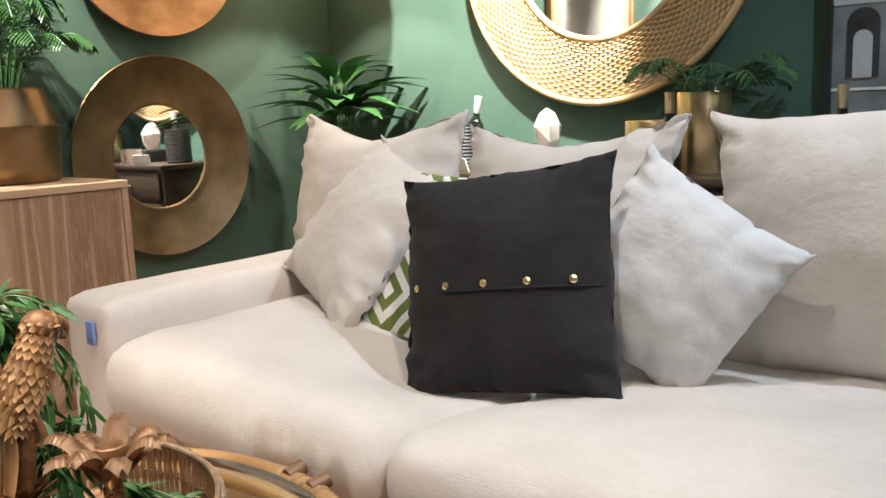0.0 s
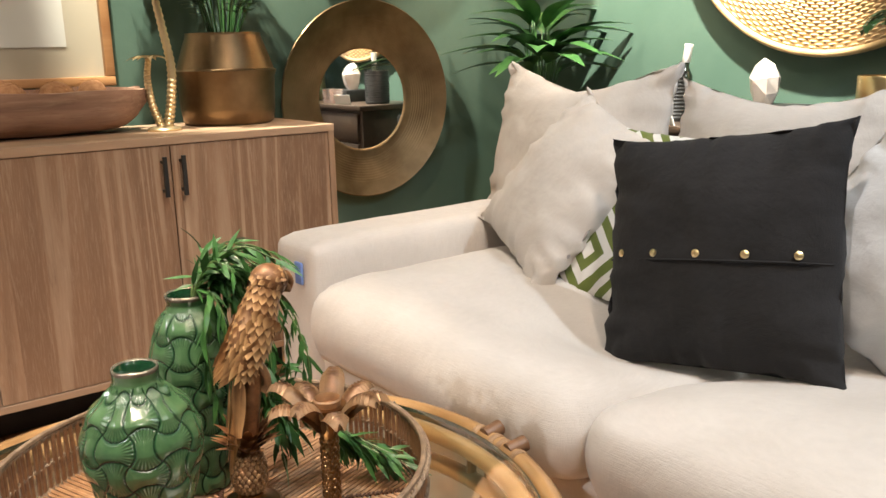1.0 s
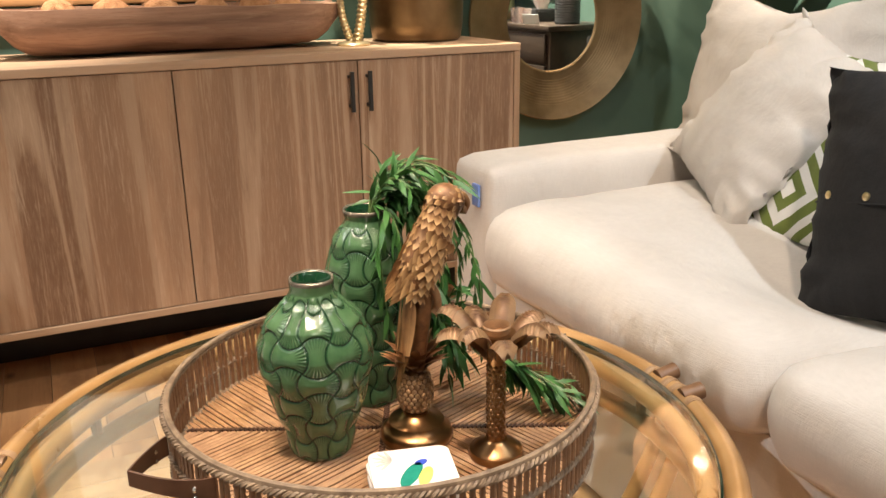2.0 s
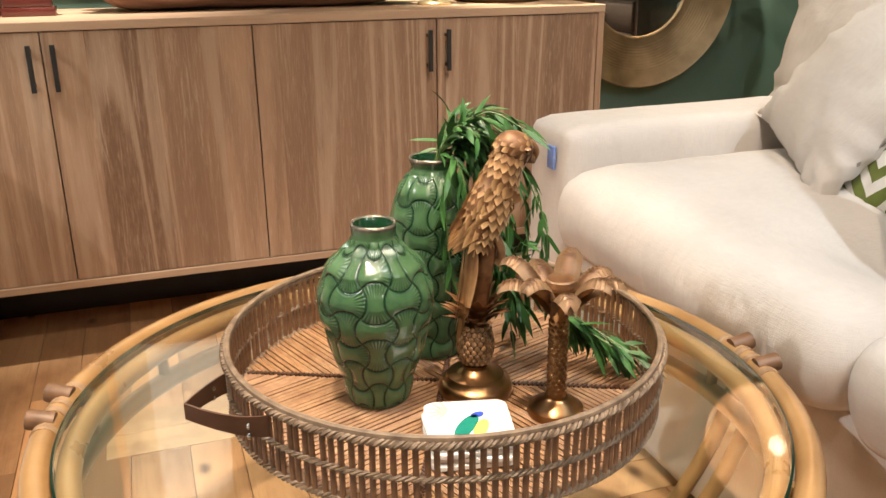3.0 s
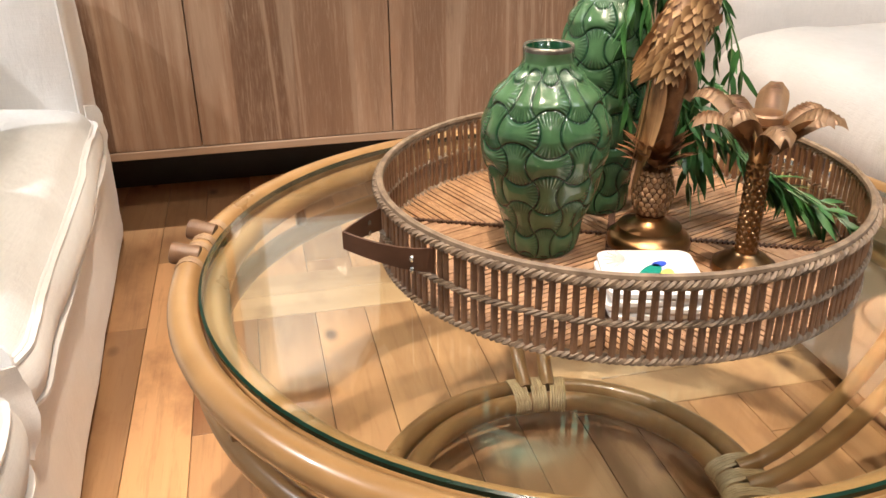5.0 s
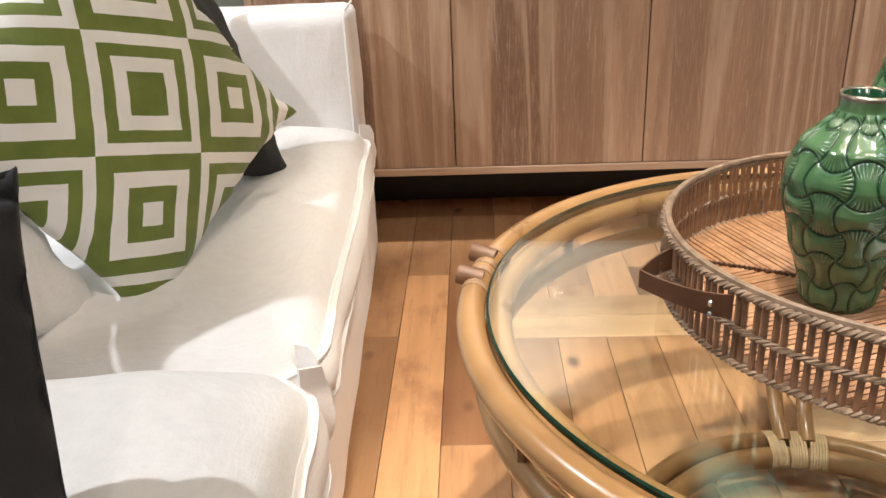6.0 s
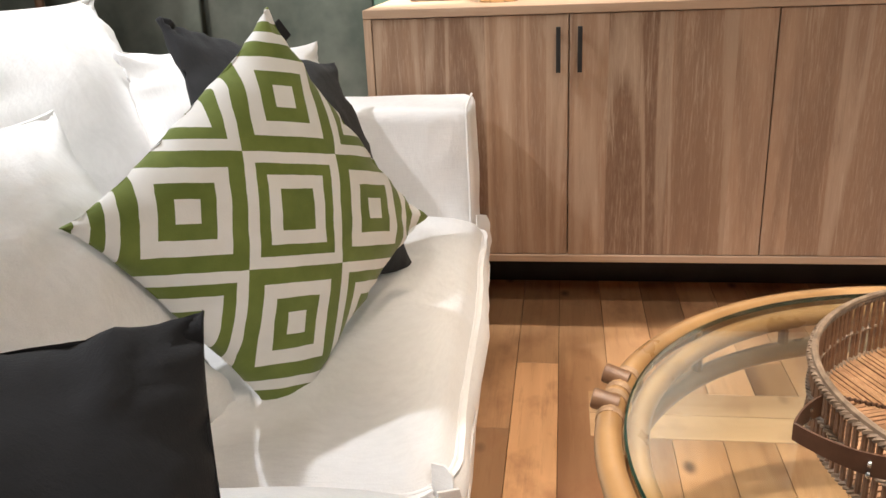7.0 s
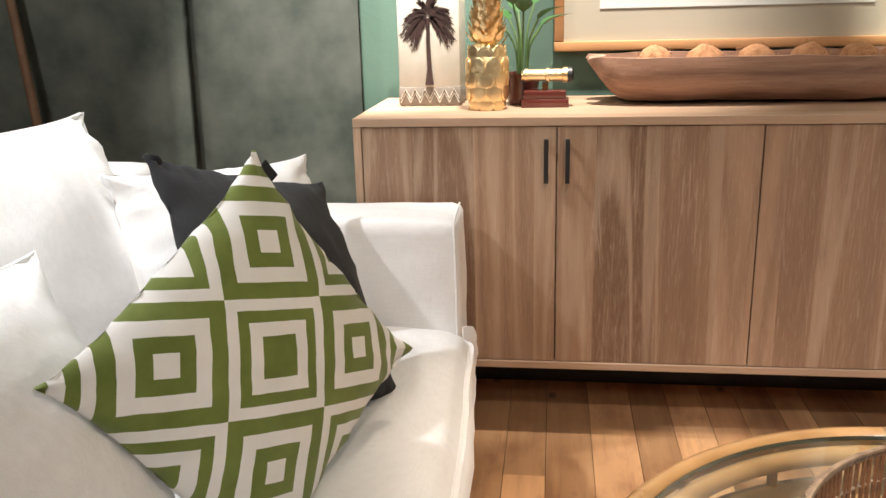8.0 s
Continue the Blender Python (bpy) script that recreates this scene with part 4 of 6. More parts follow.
for quarter in range(4):
    rot = Matrix.Rotation(math.radians(65 + 45 * 0 + 90 * quarter), 4, "Z")
    bm = bmesh.new()
    for j in range(44):
        c = rot @ Vector((0.008 + 0.006 * j, 0, 0.0105))
        tube(bm, [c + rot @ Vector((-0.003, -0.0035, 0)), c + rot @ Vector((0.003, 0.0035, 0.0005))], 0.0017, 5)
    part("stitching", bm, M_LEATHER, tray, "dark stitched seam")
for a0, side in ((math.radians(197), 1), (math.radians(14), -1)):
    strap = bmesh.new()
    rows = []
    for j in range(25):
        q = j / 24
        a = a0 + (q - 0.5) * 0.42
        out = 0.004 + 0.062 * (1 - abs(2 * q - 1)) ** 0.85
        drop = (-0.014 if side == 1 else 0.034) * (1 - abs(2 * q - 1)) ** 1.5
        rows.append([strap.verts.new(polar(TR + out + th, a, TH - 0.010 - drop + dz)) for th, dz in ((0, -0.024 + 0.004 * math.sin(math.pi * q)), (0.003, -0.024 + 0.004 * math.sin(math.pi * q)), (0.003, 0.002 - 0.003 * math.sin(math.pi * q)), (0, 0.002 - 0.003 * math.sin(math.pi * q)))])
    for p, q in zip(rows, rows[1:]):
        for j in range(4):
            strap.faces.new((p[j], p[(j + 1) % 4], q[(j + 1) % 4], q[j]))
    strap.faces.new(rows[0])
    strap.faces.new(rows[-1][::-1])
    h = part("handle", strap, M_LEATHER, tray, "brown leather strap handle")
    for e in (-0.17, 0.17):
        for dz in (-0.018, -0.006):
            part("rivet", lathe(bmesh.new(), [(0, 0.002), (0.003, 0.0015), (0.0042, 0), (0.0042, -0.002), (0, -0.002)], 10), M_STEEL, h, "round nickel rivet",
                 m=Matrix.Translation(polar(TR + 0.0235, a0 + e, TH - 0.012 + dz)) @ Matrix.Rotation(a0 + e - (0.7 if e > 0 else -0.7), 4, "Z") @ Matrix.Rotation(math.pi / 2, 4, "Y"))
TF = TZ + 0.0105

# ---- vases ----
def spline(pts, z):
    """Smooth radius at height z through (radius, height) pairs."""
    for (r0, z0), (r1, z1) in zip(pts, pts[1:]):
        if z <= z1 or (r1, z1) == pts[-1]:
            q = max(0, min(1, (z - z0) / (z1 - z0)))
            return r0 + (r1 - r0) * (q * q * (3 - 2 * q) * 0.5 + q * 0.5)


def axe_head(u, v):
    """Relief and darkness of interlocking axe-head tiles, every other one ribbed like a fan."""
    i, j = math.floor(u), math.floor(v)
    fx, fy = u - i, v - j
    sx, sy = math.sqrt(0.5 - (fx - 0.5) ** 2) - 0.5, math.sqrt(0.5 - (fy - 0.5) ** 2) - 0.5
    even = (i + j) % 2 == 0
    # signed gaps to the curved top, bottom, right and left of this square
    top = 1 + (sx if even else -sx) - fy
    low = fy + (sx if even else -sx)
    right = 1 + (-sy if even else sy) - fx
    left = fx + (-sy if even else sy)
    ti, tj = i, j
    if top < 0:
        tj += 1
    elif low < 0:
        tj -= 1
    elif right < 0:
        ti += 1
    elif left < 0:
        ti -= 1
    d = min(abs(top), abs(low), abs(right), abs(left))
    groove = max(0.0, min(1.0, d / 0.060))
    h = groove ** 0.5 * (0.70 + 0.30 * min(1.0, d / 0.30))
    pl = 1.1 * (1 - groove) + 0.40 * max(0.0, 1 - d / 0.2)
    # ribs spread like a fan towards the wide ends of each tile
    q, w = u - ti - 0.5, v - tj - 0.5
    if (ti + tj) % 2:
        q, w = w, q
    ang, rho = math.atan2(q, abs(w) + 0.12), math.hypot(q, abs(w) + 0.12)
    if w > 0 or (ti + tj) % 2 == 0:
        fade = max(0.0, min(1.0, (rho - 0.34) / 0.2)) * groove
        rib = 0.5 + 0.5 * math.cos(ang * 38)
        h -= 0.34 * rib * fade
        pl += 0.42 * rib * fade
    return h, pl


def fan_vase(name, m, pts, height, across, rows, label):
    """A lathe-turned vase carved with overlapping ribbed fans."""
    n, k = 480, 230
    bm = bmesh.new()
    dark_mix = bm.verts.layers.float.new("dark_mix")
    rings = []
    cell_h = height * 0.86 / rows
    for i in range(k + 1):
        z = height * i / k
        r = spline(pts, z)
        ring = []
        for j in range(n):
            a = 2 * math.pi * j / n
            h, pl = axe_head(a / (2 * math.pi) * across, z / cell_h)
            edge = min(1, z / 0.006, max(0, (height * 0.94 - z) / 0.008))
            vert = bm.verts.new(((r + 0.0042 * h * edge) * math.cos(a), (r + 0.0042 * h * edge) * math.sin(a), z))
            vert[dark_mix] = max(0, min(1, pl * 0.85)) if edge > 0.2 else 0.1
            ring.append(vert)
        rings.append(ring)
    ri = pts[-1][0] - 0.004
    for r, z in ((ri + 0.003, height + 0.003), (ri, height + 0.001), (ri - 0.001, height - 0.04), (ri + 0.01, height - 0.09)):
        ring = [bm.verts.new((r * math.cos(2 * math.pi * j / n), r * math.sin(2 * math.pi * j / n), z)) for j in range(n)]
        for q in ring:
            q[dark_mix] = 1.0
        rings.append(ring)
    for p, q in zip(rings, rings[1:]):
        for j in range(n):
            bm.faces.new((p[j], p[(j + 1) % n], q[(j + 1) % n], q[j]))
    bm.faces.new(rings[0][::-1])
    bm.faces.new(rings[-1])
    ob = tagged(part(name, bm, M_GLAZE, None, m=m, sharp=3.2), label, "vase", "green fan vases")
    # the glaze breaks to bronze on the lip
    ob.data.materials.append(M_LIP)
    for f in ob.data.polygons:
        if f.center.z > height - 0.0035:
            f.material_index = 1
    return ob


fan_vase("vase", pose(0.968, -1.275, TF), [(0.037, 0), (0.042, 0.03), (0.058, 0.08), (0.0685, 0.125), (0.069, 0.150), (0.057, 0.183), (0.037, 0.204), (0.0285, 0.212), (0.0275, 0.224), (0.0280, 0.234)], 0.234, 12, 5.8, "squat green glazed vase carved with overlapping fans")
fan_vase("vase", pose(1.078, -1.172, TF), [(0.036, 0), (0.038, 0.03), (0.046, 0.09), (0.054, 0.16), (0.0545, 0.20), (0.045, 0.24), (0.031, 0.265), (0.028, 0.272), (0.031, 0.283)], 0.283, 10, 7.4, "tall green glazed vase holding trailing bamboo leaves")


# ---- leaves ----
def leaf(bm, base, along, normal, length, width, bend=0.25, fold=0.15, seg=4):
    """A pointed blade with a folded midrib and a bend."""
    d = Vector(along).normalized()
    nrm = Vector(normal)
    nrm = (nrm - d * nrm.dot(d)).normalized()
    s = d.cross(nrm)
    rows = []
    tip_shading = bm.verts.layers.float.get("tip_shading")
    for i in range(seg + 1):
        q = i / seg
        c = Vector(base) + d * length * q - nrm * bend * length * q * q
        w = width * 0.5 * (math.sin(math.pi * min(1, q ** 0.75 * 0.97 + 0.03)) + 0.04)
        rows.append((bm.verts.new(c - s * w + nrm * fold * w), bm.verts.new(c), bm.verts.new(c + s * w + nrm * fold * w)))
        if tip_shading:
            rows[-1][0][tip_shading] = rows[-1][2][tip_shading] = min(1.0, 0.35 + q)
            rows[-1][1][tip_shading] = q
    for a, b in zip(rows, rows[1:]):
        bm.faces.new((a[0], a[1], b[1], b[0]))
        bm.faces.new((a[1], a[2], b[2], b[1]))


def sprays(name, m, stems, label, category, size=(0.035, 0.055), width=0.0075, per=2, droop=0.5, seed=1, material=M_LEAF, every=1):
    """Trailing stems, each set with small pointed leaves."""
    rng = random.Random(seed)
    ob = thing(name, m, label, category)
    bm = bmesh.new()
    for pts in stems:
        line = bezier(pts, 8)
        part("stem", tube(bmesh.new(), line, 0.0011, 5), M_STEM, ob)
        for i, p in enumerate(line[2:]):
            if i % every or i < 6:
                continue
            d = (line[min(i + 3, len(line) - 1)] - line[i + 1]).normalized()
            for _ in range(per):
                side = Vector((rng.gauss(0, 1), rng.gauss(0, 1), rng.gauss(0, 0.5)))
                out = (d * 0.9 + side.normalized() * 0.65 + Vector((0, 0, -droop * rng.random()))).normalized()
                leaf(bm, p, out, (rng.gauss(0, 0.5), rng.gauss(0, 0.5), 1), rng.uniform(*size), width * rng.uniform(0.7, 1.2), rng.uniform(0.05, 0.4))
    tagged(part("leaves", bm, material, ob, "narrow green leaves", sharp=3.2), kind="stuff")
    return ob


rng = random.Random(12)
stems = []
for k in range(9):
    # a tuft that rises out of the mouth
    a = rng.uniform(-1.2, 1.6)
    l = rng.uniform(0.05, 0.12)
    c, d = math.cos(a), math.sin(a)
    stems.append([(0.010 * c, 0.010 * d, 0.24), (0.016 * c, 0.016 * d, 0.292), (0.02 * c + 0.5 * l * c, 0.6 * l * d, 0.302 + 0.40 * l), (0.02 * c + l * c, l * d, 0.305 + 0.22 * l)])
for k in range(15):
    # long trailers that fall over the side and down to the tray
    dx, dy = rng.uniform(0.065, 0.145), rng.uniform(-0.10, 0.0)
    low = rng.uniform(0.03, 0.19)
    stems.append([(0.016, -0.004, 0.26), (0.030, -0.008, 0.298), (0.65 * dx, 0.5 * dy, 0.30 + rng.uniform(-0.01, 0.02)), (dx, dy, 0.22 + rng.uniform(-0.02, 0.02)), (dx + 0.006, dy - 0.010, 0.13), (dx + 0.008 + rng.uniform(0, 0.03), dy - 0.02, low)])
for k in range(2):
    stems.append([(0.01, -0.01, 0.26), (0.02, -0.03, 0.29), (-0.004 + 0.03 * k, -0.060, 0.25), (0.0 + 0.03 * k, -0.070, 0.16 - 0.02 * k)])
for k in range(10):
    b = rng.uniform(0, 1)
    stems.append([(0.10, -0.09, 0.14), (0.125 + 0.02 * b, -0.12, 0.09), (0.145 + 0.035 * b, -0.14 + 0.02 * b, 0.05 + 0.03 * rng.random()), (0.165 + 0.075 * b, -0.20 + 0.11 * rng.random(), 0.014 + 0.03 * rng.random())])
sprays("bamboo_spray", pose(1.078, -1.172, TF), stems, "trailing spray of narrow green bamboo leaves", "foliage", per=2, seed=5, width=0.0080, size=(0.026, 0.052), droop=0.9, every=2)

# ---- parrot figurine on a pineapple stand: one cast piece ----
def bead_rows(bm, cx, cy, z0, z1, radius, rows, n, size):
    for i in range(rows):
        z = z0 + (z1 - z0) * (i + 0.5) / rows
        r = radius(z)
        for j in range(n):
            a = 2 * math.pi * (j + 0.5 * (i % 2)) / n
            m = Matrix.Translation((cx + r * math.cos(a), cy + r * math.sin(a), z)) @ Matrix.Rotation(a, 4, "Z") @ Matrix.Diagonal((size * 0.75, size, size * 1.1, 1))
            bmesh.ops.create_icosphere(bm, subdivisions=1, radius=1, matrix=m)


def blob(bm, line, radii, n=14, squash=1.0):
    return tube(bm, bezier(line, 6), [float(r) for r in np.interp(np.linspace(0, 1, 6 * (len(line) - 1) + 1), np.linspace(0, 1, len(radii)), radii)], n)


bm = bmesh.new()
bm.verts.layers.float.new("tip_shading")
lathe(bm, [(0, 0), (0.047, 0), (0.049, 0.006), (0.047, 0.014), (0.043, 0.017), (0.040, 0.018), (0.037, 0.026), (0.026, 0.029), (0.021, 0.033), (0.017, 0.036), (0.017, 0.04), (0.0, 0.04)], 40)
lathe(bm, [(0.012, 0.038), (0.019, 0.046), (0.0225, 0.06), (0.0225, 0.075), (0.019, 0.09), (0.011, 0.10), (0, 0.102)], 24)
bead_rows(bm, 0, 0, 0.044, 0.096, lambda z: 0.0225 - 9.0 * (z - 0.068) ** 2, 9, 17, 0.0036)
rng = random.Random(3)
for i in range(30):
    a, lift = i * 2.4, 0.2 + 0.9 * i / 30
    leaf(bm, (0.009 * math.cos(a), 0.009 * math.sin(a), 0.094 + 0.018 * i / 30), (math.cos(a) * 0.8, math.sin(a) * 0.8, lift + 0.4), (-math.cos(a), -math.sin(a), 0.6), 0.042, 0.014, 0.25, 0.3)
tip_shading = bm.verts.layers.float.get("tip_shading")
for v in bm.verts:
    v[tip_shading] *= 0.3
# bird: body, head, hooked beak, folded wings, tail
blob(bm, [(-0.002, 0, 0.198), (0.006, 0, 0.222), (0.017, 0, 0.25), (0.030, 0, 0.278), (0.040, 0, 0.305), (0.047, 0, 0.325)], [0.006, 0.018, 0.0265, 0.0265, 0.0225, 0.020, 0.008])
bmesh.ops.create_uvsphere(bm, u_segments=20, v_segments=14, radius=1, matrix=pose(0.047, 0, 0.319, 0, 25, 0) @ Matrix.Diagonal((0.025, 0.021, 0.022, 1)))
tube(bm, bezier([(0.062, 0, 0.323), (0.072, 0, 0.320), (0.0775, 0, 0.311), (0.0755, 0, 0.300)], 5), [0.0092 - 0.0005 * j for j in range(16)], 10)
tube(bm, [(0.063, 0, 0.309), (0.072, 0, 0.304), (0.0755, 0, 0.299)], [0.0075, 0.006, 0.002], 8)
for sgn in (-1, 1):
    lathe(bm, [(0, 0.003), (0.003, 0.002), (0.0048, 0)], 10, 0.057, 0.021 * sgn, 0.321)
    # wing: a domed plate, then rows of feathers that lengthen towards the tip
    bmesh.ops.create_uvsphere(bm, u_segments=16, v_segments=10, radius=1, matrix=pose(0.012, 0.018 * sgn, 0.243, 0, 35, 0) @ Matrix.Diagonal((0.013, 0.006, 0.036, 1)))
    for row in range(6):
        count = (5, 6, 6, 6, 5, 4)[row]
        for j in range(count):
            q = j / (count - 1) - 0.5
            c = Vector((0.034 - 0.0070 * row, 0, 0.278 - 0.0105 * row)) + Vector((0.024, 0, -0.020)) * q
            bulge = 0.0295 - 0.010 * abs(q) - 0.0014 * row
            ln = 0.015 + 0.0026 * row - 0.010 * max(0, -q) * (row > 2)
            leaf(bm, c + Vector((0, bulge * sgn, 0)), (-0.66, -0.20 * sgn, -0.74), (0.15, sgn, 0.25), ln * 1.15, 0.0150 - 0.0006 * row, -0.14, -0.30, 4)
    for j in range(5):
        # long flight feathers that cross over the tail
        leaf(bm, (0.014 - 0.004 * j, (0.0285 - 0.002 * j) * sgn, 0.252 - 0.007 * j), (-0.72, -0.22 * sgn, -0.62), (0.2, sgn, 0.2), 0.066 - 0.005 * j, 0.0110, 0.06, -0.2, 4)
for ring in range(11):
    # overlapping scales on breast, back and nape
    q = ring / 11
    c = Vector((0.004 + 0.042 * q, 0, 0.213 + 0.110 * q))
    r = float(np.interp(q, [0, 0.3, 0.6, 0.85, 1], [0.017, 0.027, 0.0265, 0.0215, 0.0215]))
    for j in range(14):
        a = 2 * math.pi * (j + 0.5 * (ring % 2)) / 14
        out = Vector((math.cos(a) * 0.92, math.sin(a), -0.35 * math.cos(a)))
        leaf(bm, c + out * r * 0.99, (-0.32, 0, -0.9), out + Vector((0, 0, 0.22)), 0.0185 if ring < 8 else 0.0125, 0.0135 if ring < 8 else 0.0105, -0.18, -0.30, 4)
for ring in range(6):
    for j in range(13):
        # crown and cheek: short close feathers swept back from the beak
        a, b = 2 * math.pi * (j + 0.5 * (ring % 2)) / 13, 0.45 + 0.42 * ring
        n_ = Vector((math.cos(b), math.sin(b) * math.cos(a), math.sin(b) * math.sin(a)))
        leaf(bm, Vector((0.047, 0, 0.319)) + Vector((n_.x * 0.0255, n_.y * 0.0215, n_.z * 0.0225)), (-math.sin(b) - 0.25, math.cos(b) * math.cos(a), math.cos(b) * math.sin(a) - 0.35), n_, 0.0095, 0.0080, -0.08, -0.25, 3)
for j in range(11):
    leaf(bm, (-0.006 - 0.003 * (j % 3), 0.0030 * (j - 5), 0.205), (-0.15 + 0.022 * (j % 3), 0.010 * (j - 5), -1), (-1, 0.12 * (j - 5), 0.2), 0.142 - 0.010 * abs(j - 5), 0.0125, 0.0, -0.3, 6)
# the stump it perches on, and its feet
blob(bm, [(0.012, 0, 0.212), (0.012, 0, 0.18), (0.008, 0, 0.14), (0.002, 0, 0.10)], [0.017, 0.0135, 0.0115, 0.0105, 0.011])
for sgn in (-1, 1):
    tube(bm, bezier([(0.016, 0.012 * sgn, 0.222), (0.026, 0.013 * sgn, 0.203), (0.029, 0.011 * sgn, 0.186), (0.024, 0.010 * sgn, 0.176)], 4), 0.0058, 7)
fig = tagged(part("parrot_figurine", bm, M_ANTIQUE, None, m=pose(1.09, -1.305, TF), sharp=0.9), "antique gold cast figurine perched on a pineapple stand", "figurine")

fig.data.materials.append(M_BRONZE)
for f in fig.data.polygons:
    if f.center.z < 0.0405:
        f.material_index = 1

# ---- palm candle holder ----
palm = thing("candle_holder", pose(1.163, -1.392, TF), "antique gold palm tree candle holder on a round foot", "candle holder")
part("foot", lathe(bmesh.new(), [(0, 0), (0.034, 0), (0.0355, 0.004), (0.034, 0.010), (0.029, 0.012), (0.024, 0.018), (0.016, 0.021), (0.014, 0.024), (0, 0.024)], 32), M_BRONZE, palm, "polished bronze foot")
bm = lathe(bmesh.new(), [(0.012, 0.022), (0.010, 0.05), (0.0098, 0.09), (0.0105, 0.128), (0.016, 0.152), (0.024, 0.170), (0, 0.170)], 20)
bead_rows(bm, 0, 0, 0.026, 0.128, lambda z: 0.0105, 17, 9, 0.0034)
part("trunk", bm, M_BRONZE, palm, "beaded bronze trunk")
for j in range(9):
    a = 2 * math.pi * j / 9 + 0.2
    bm = bmesh.new()
    rows = []
    up = 0.35 if j % 2 else 0.05
    for i in range(27):
        q = i / 26
        r = 0.010 + 0.064 * q
        z = 0.142 + 0.050 * (1 - (1 - q) ** 2.2) * (0.80 + up) - 0.012 * q ** 5
        w = 0.0165 * math.sin(math.pi * min(1, 0.12 + 0.84 * q)) ** 0.6
        row = []
        for sx in (-1, -0.5, 0, 0.5, 1):
            rib = 0.0026 * (i % 2) * (0.12, 1.0, 0.0)[round(2 - 2 * abs(sx)) if abs(sx) < 1 else 0] + 0.003 * (1 - abs(sx))
            row.append(bm.verts.new(Vector(polar(r + 0.005 * abs(sx), a, z - 0.0055 * sx * sx + rib)) + Vector((-math.sin(a), math.cos(a), 0)) * w * sx))
        rows.append(row)
    for p, q in zip(rows, rows[1:]):
        for i in range(4):
            bm.faces.new((p[i], p[i + 1], q[i + 1], q[i]))
    bmesh.ops.solidify(bm, geom=bm.faces[:], thickness=0.0042)
    part("frond", bm, M_PALMGOLD, palm)
part("candle_cup", lathe(bmesh.new(), [(0.015, 0.160), (0.018, 0.178), (0.0165, 0.180), (0.013, 0.170), (0, 0.168)], 24), M_PALMGOLD, palm)

# ---- coasters ----
for k in range(4):
    co = thing("coaster", pose(1.035, -1.425, TF + 0.008 * k, 0, 0, -14 + (3, -4, 5, 0)[k]), "white glossy coaster painted with a small bird" if k == 3 else "white glossy coaster in a stack", "coaster", "stacked coasters")
    b = bmesh.new()
    edge = [(sx * 0.038 + 0.012 * math.cos(q), sy * 0.038 + 0.012 * math.sin(q)) for sx, sy, q0 in ((1, 1, 0), (-1, 1, 1), (-1, -1, 2), (1, -1, 3)) for q in ((q0 + j / 6) * math.pi / 2 for j in range(7))]
    rings = [[b.verts.new((x * f, y * f, z)) for x, y in edge] for f, z in ((0.96, 0), (1, 0.0015), (1, 0.006), (0.96, 0.0075))]
    for p, q in zip(rings, rings[1:]):
        for j in range(len(edge)):
            b.faces.new((p[j], p[(j + 1) % len(edge)], q[(j + 1) % len(edge)], q[j]))
    b.faces.new(rings[0][::-1])
    b.faces.new(rings[-1])
    part("slab", b, M_COASTER, co)
    if k == 3:
        def dab(pts, mat_, lab):
            b = bmesh.new()
            vs = [b.verts.new((x, y, 0.0082)) for x, y in pts]
            f = b.faces.new(vs)
            r_ = bmesh.ops.extrude_face_region(b, geom=[f])
            for v in r_["geom"]:
                if isinstance(v, bmesh.types.BMVert):
                    v.co.z -= 0.0012
            part("painted_motif", b, mat_, co, lab, smooth=False)
        ell = lambda cx, cy, a, b, tilt, n=18: [(cx + a * math.cos(q) * math.cos(tilt) - b * math.sin(q) * math.sin(tilt), cy + a * math.cos(q) * math.sin(tilt) + b * math.sin(q) * math.cos(tilt)) for q in (2 * math.pi * j / n for j in range(n))]
        dab(ell(-0.004, -0.010, 0.027, 0.010, 1.05), M_TEAL, "teal painted dab")
        dab(ell(0.012, -0.016, 0.020, 0.008, 1.2), M_YELLOW, "yellow painted dab")
        dab(ell(0.011, 0.014, 0.009, 0.0055, 0.5), M_COBALT, "cobalt painted dab")
        for j in range(6):
            a = 1.9 + 0.42 * j
            dab(ell(-0.022 + 0.013 * math.cos(a), 0.025 + 0.013 * math.sin(a), 0.012, 0.002, a, 8), M_INKGREY, "grey painted stroke")

# ---- woven pendant, seen mirrored in the table glass ----
pl = thing("pendant_lamp", pose(PX, PY, PZ), "round pale wicker pendant lamp with a lit bulb", "pendant lamp")
GLOBE = [(0.055, 0.215), (0.13, 0.185), (0.205, 0.125), (0.255, 0.04), (0.268, -0.03), (0.255, -0.10), (0.225, -0.155), (0.198, -0.185)]
line = bezier([(r, 0, z) for r, z in GLOBE], 4)
bm = bmesh.new()
for j in range(132):
    rot = Matrix.Rotation(2 * math.pi * j / 132, 3, "Z")
    tube(bm, [rot @ Vector((p.x + 0.002 * (-1) ** (j + i), 0, p.z)) for i, p in enumerate(line)], 0.0050, 4)
tagged(part("shade", bm, M_SHADE, pl, "woven upright wicker strands"), kind="stuff")
for i in (0, 4, 9, 13, 17, 22, len(line) - 1):
    p = line[i]
    part("band", tube(bmesh.new(), ring_pts(0, 0, p.z, p.x + 0.001, 80), 0.0065, 6, True), M_SHADE, pl)
part("cord", tube(bmesh.new(), [(0, 0, 0.05), (0, 0, ZC - PZ)], 0.0035, 8), M_BLACK, pl, "black flex")
part("lamp_holder", lathe(bmesh.new(), [(0, 0.09), (0.018, 0.09), (0.020, 0.05), (0.020, 0.02), (0, 0.02)], 20), M_BLACK, pl)
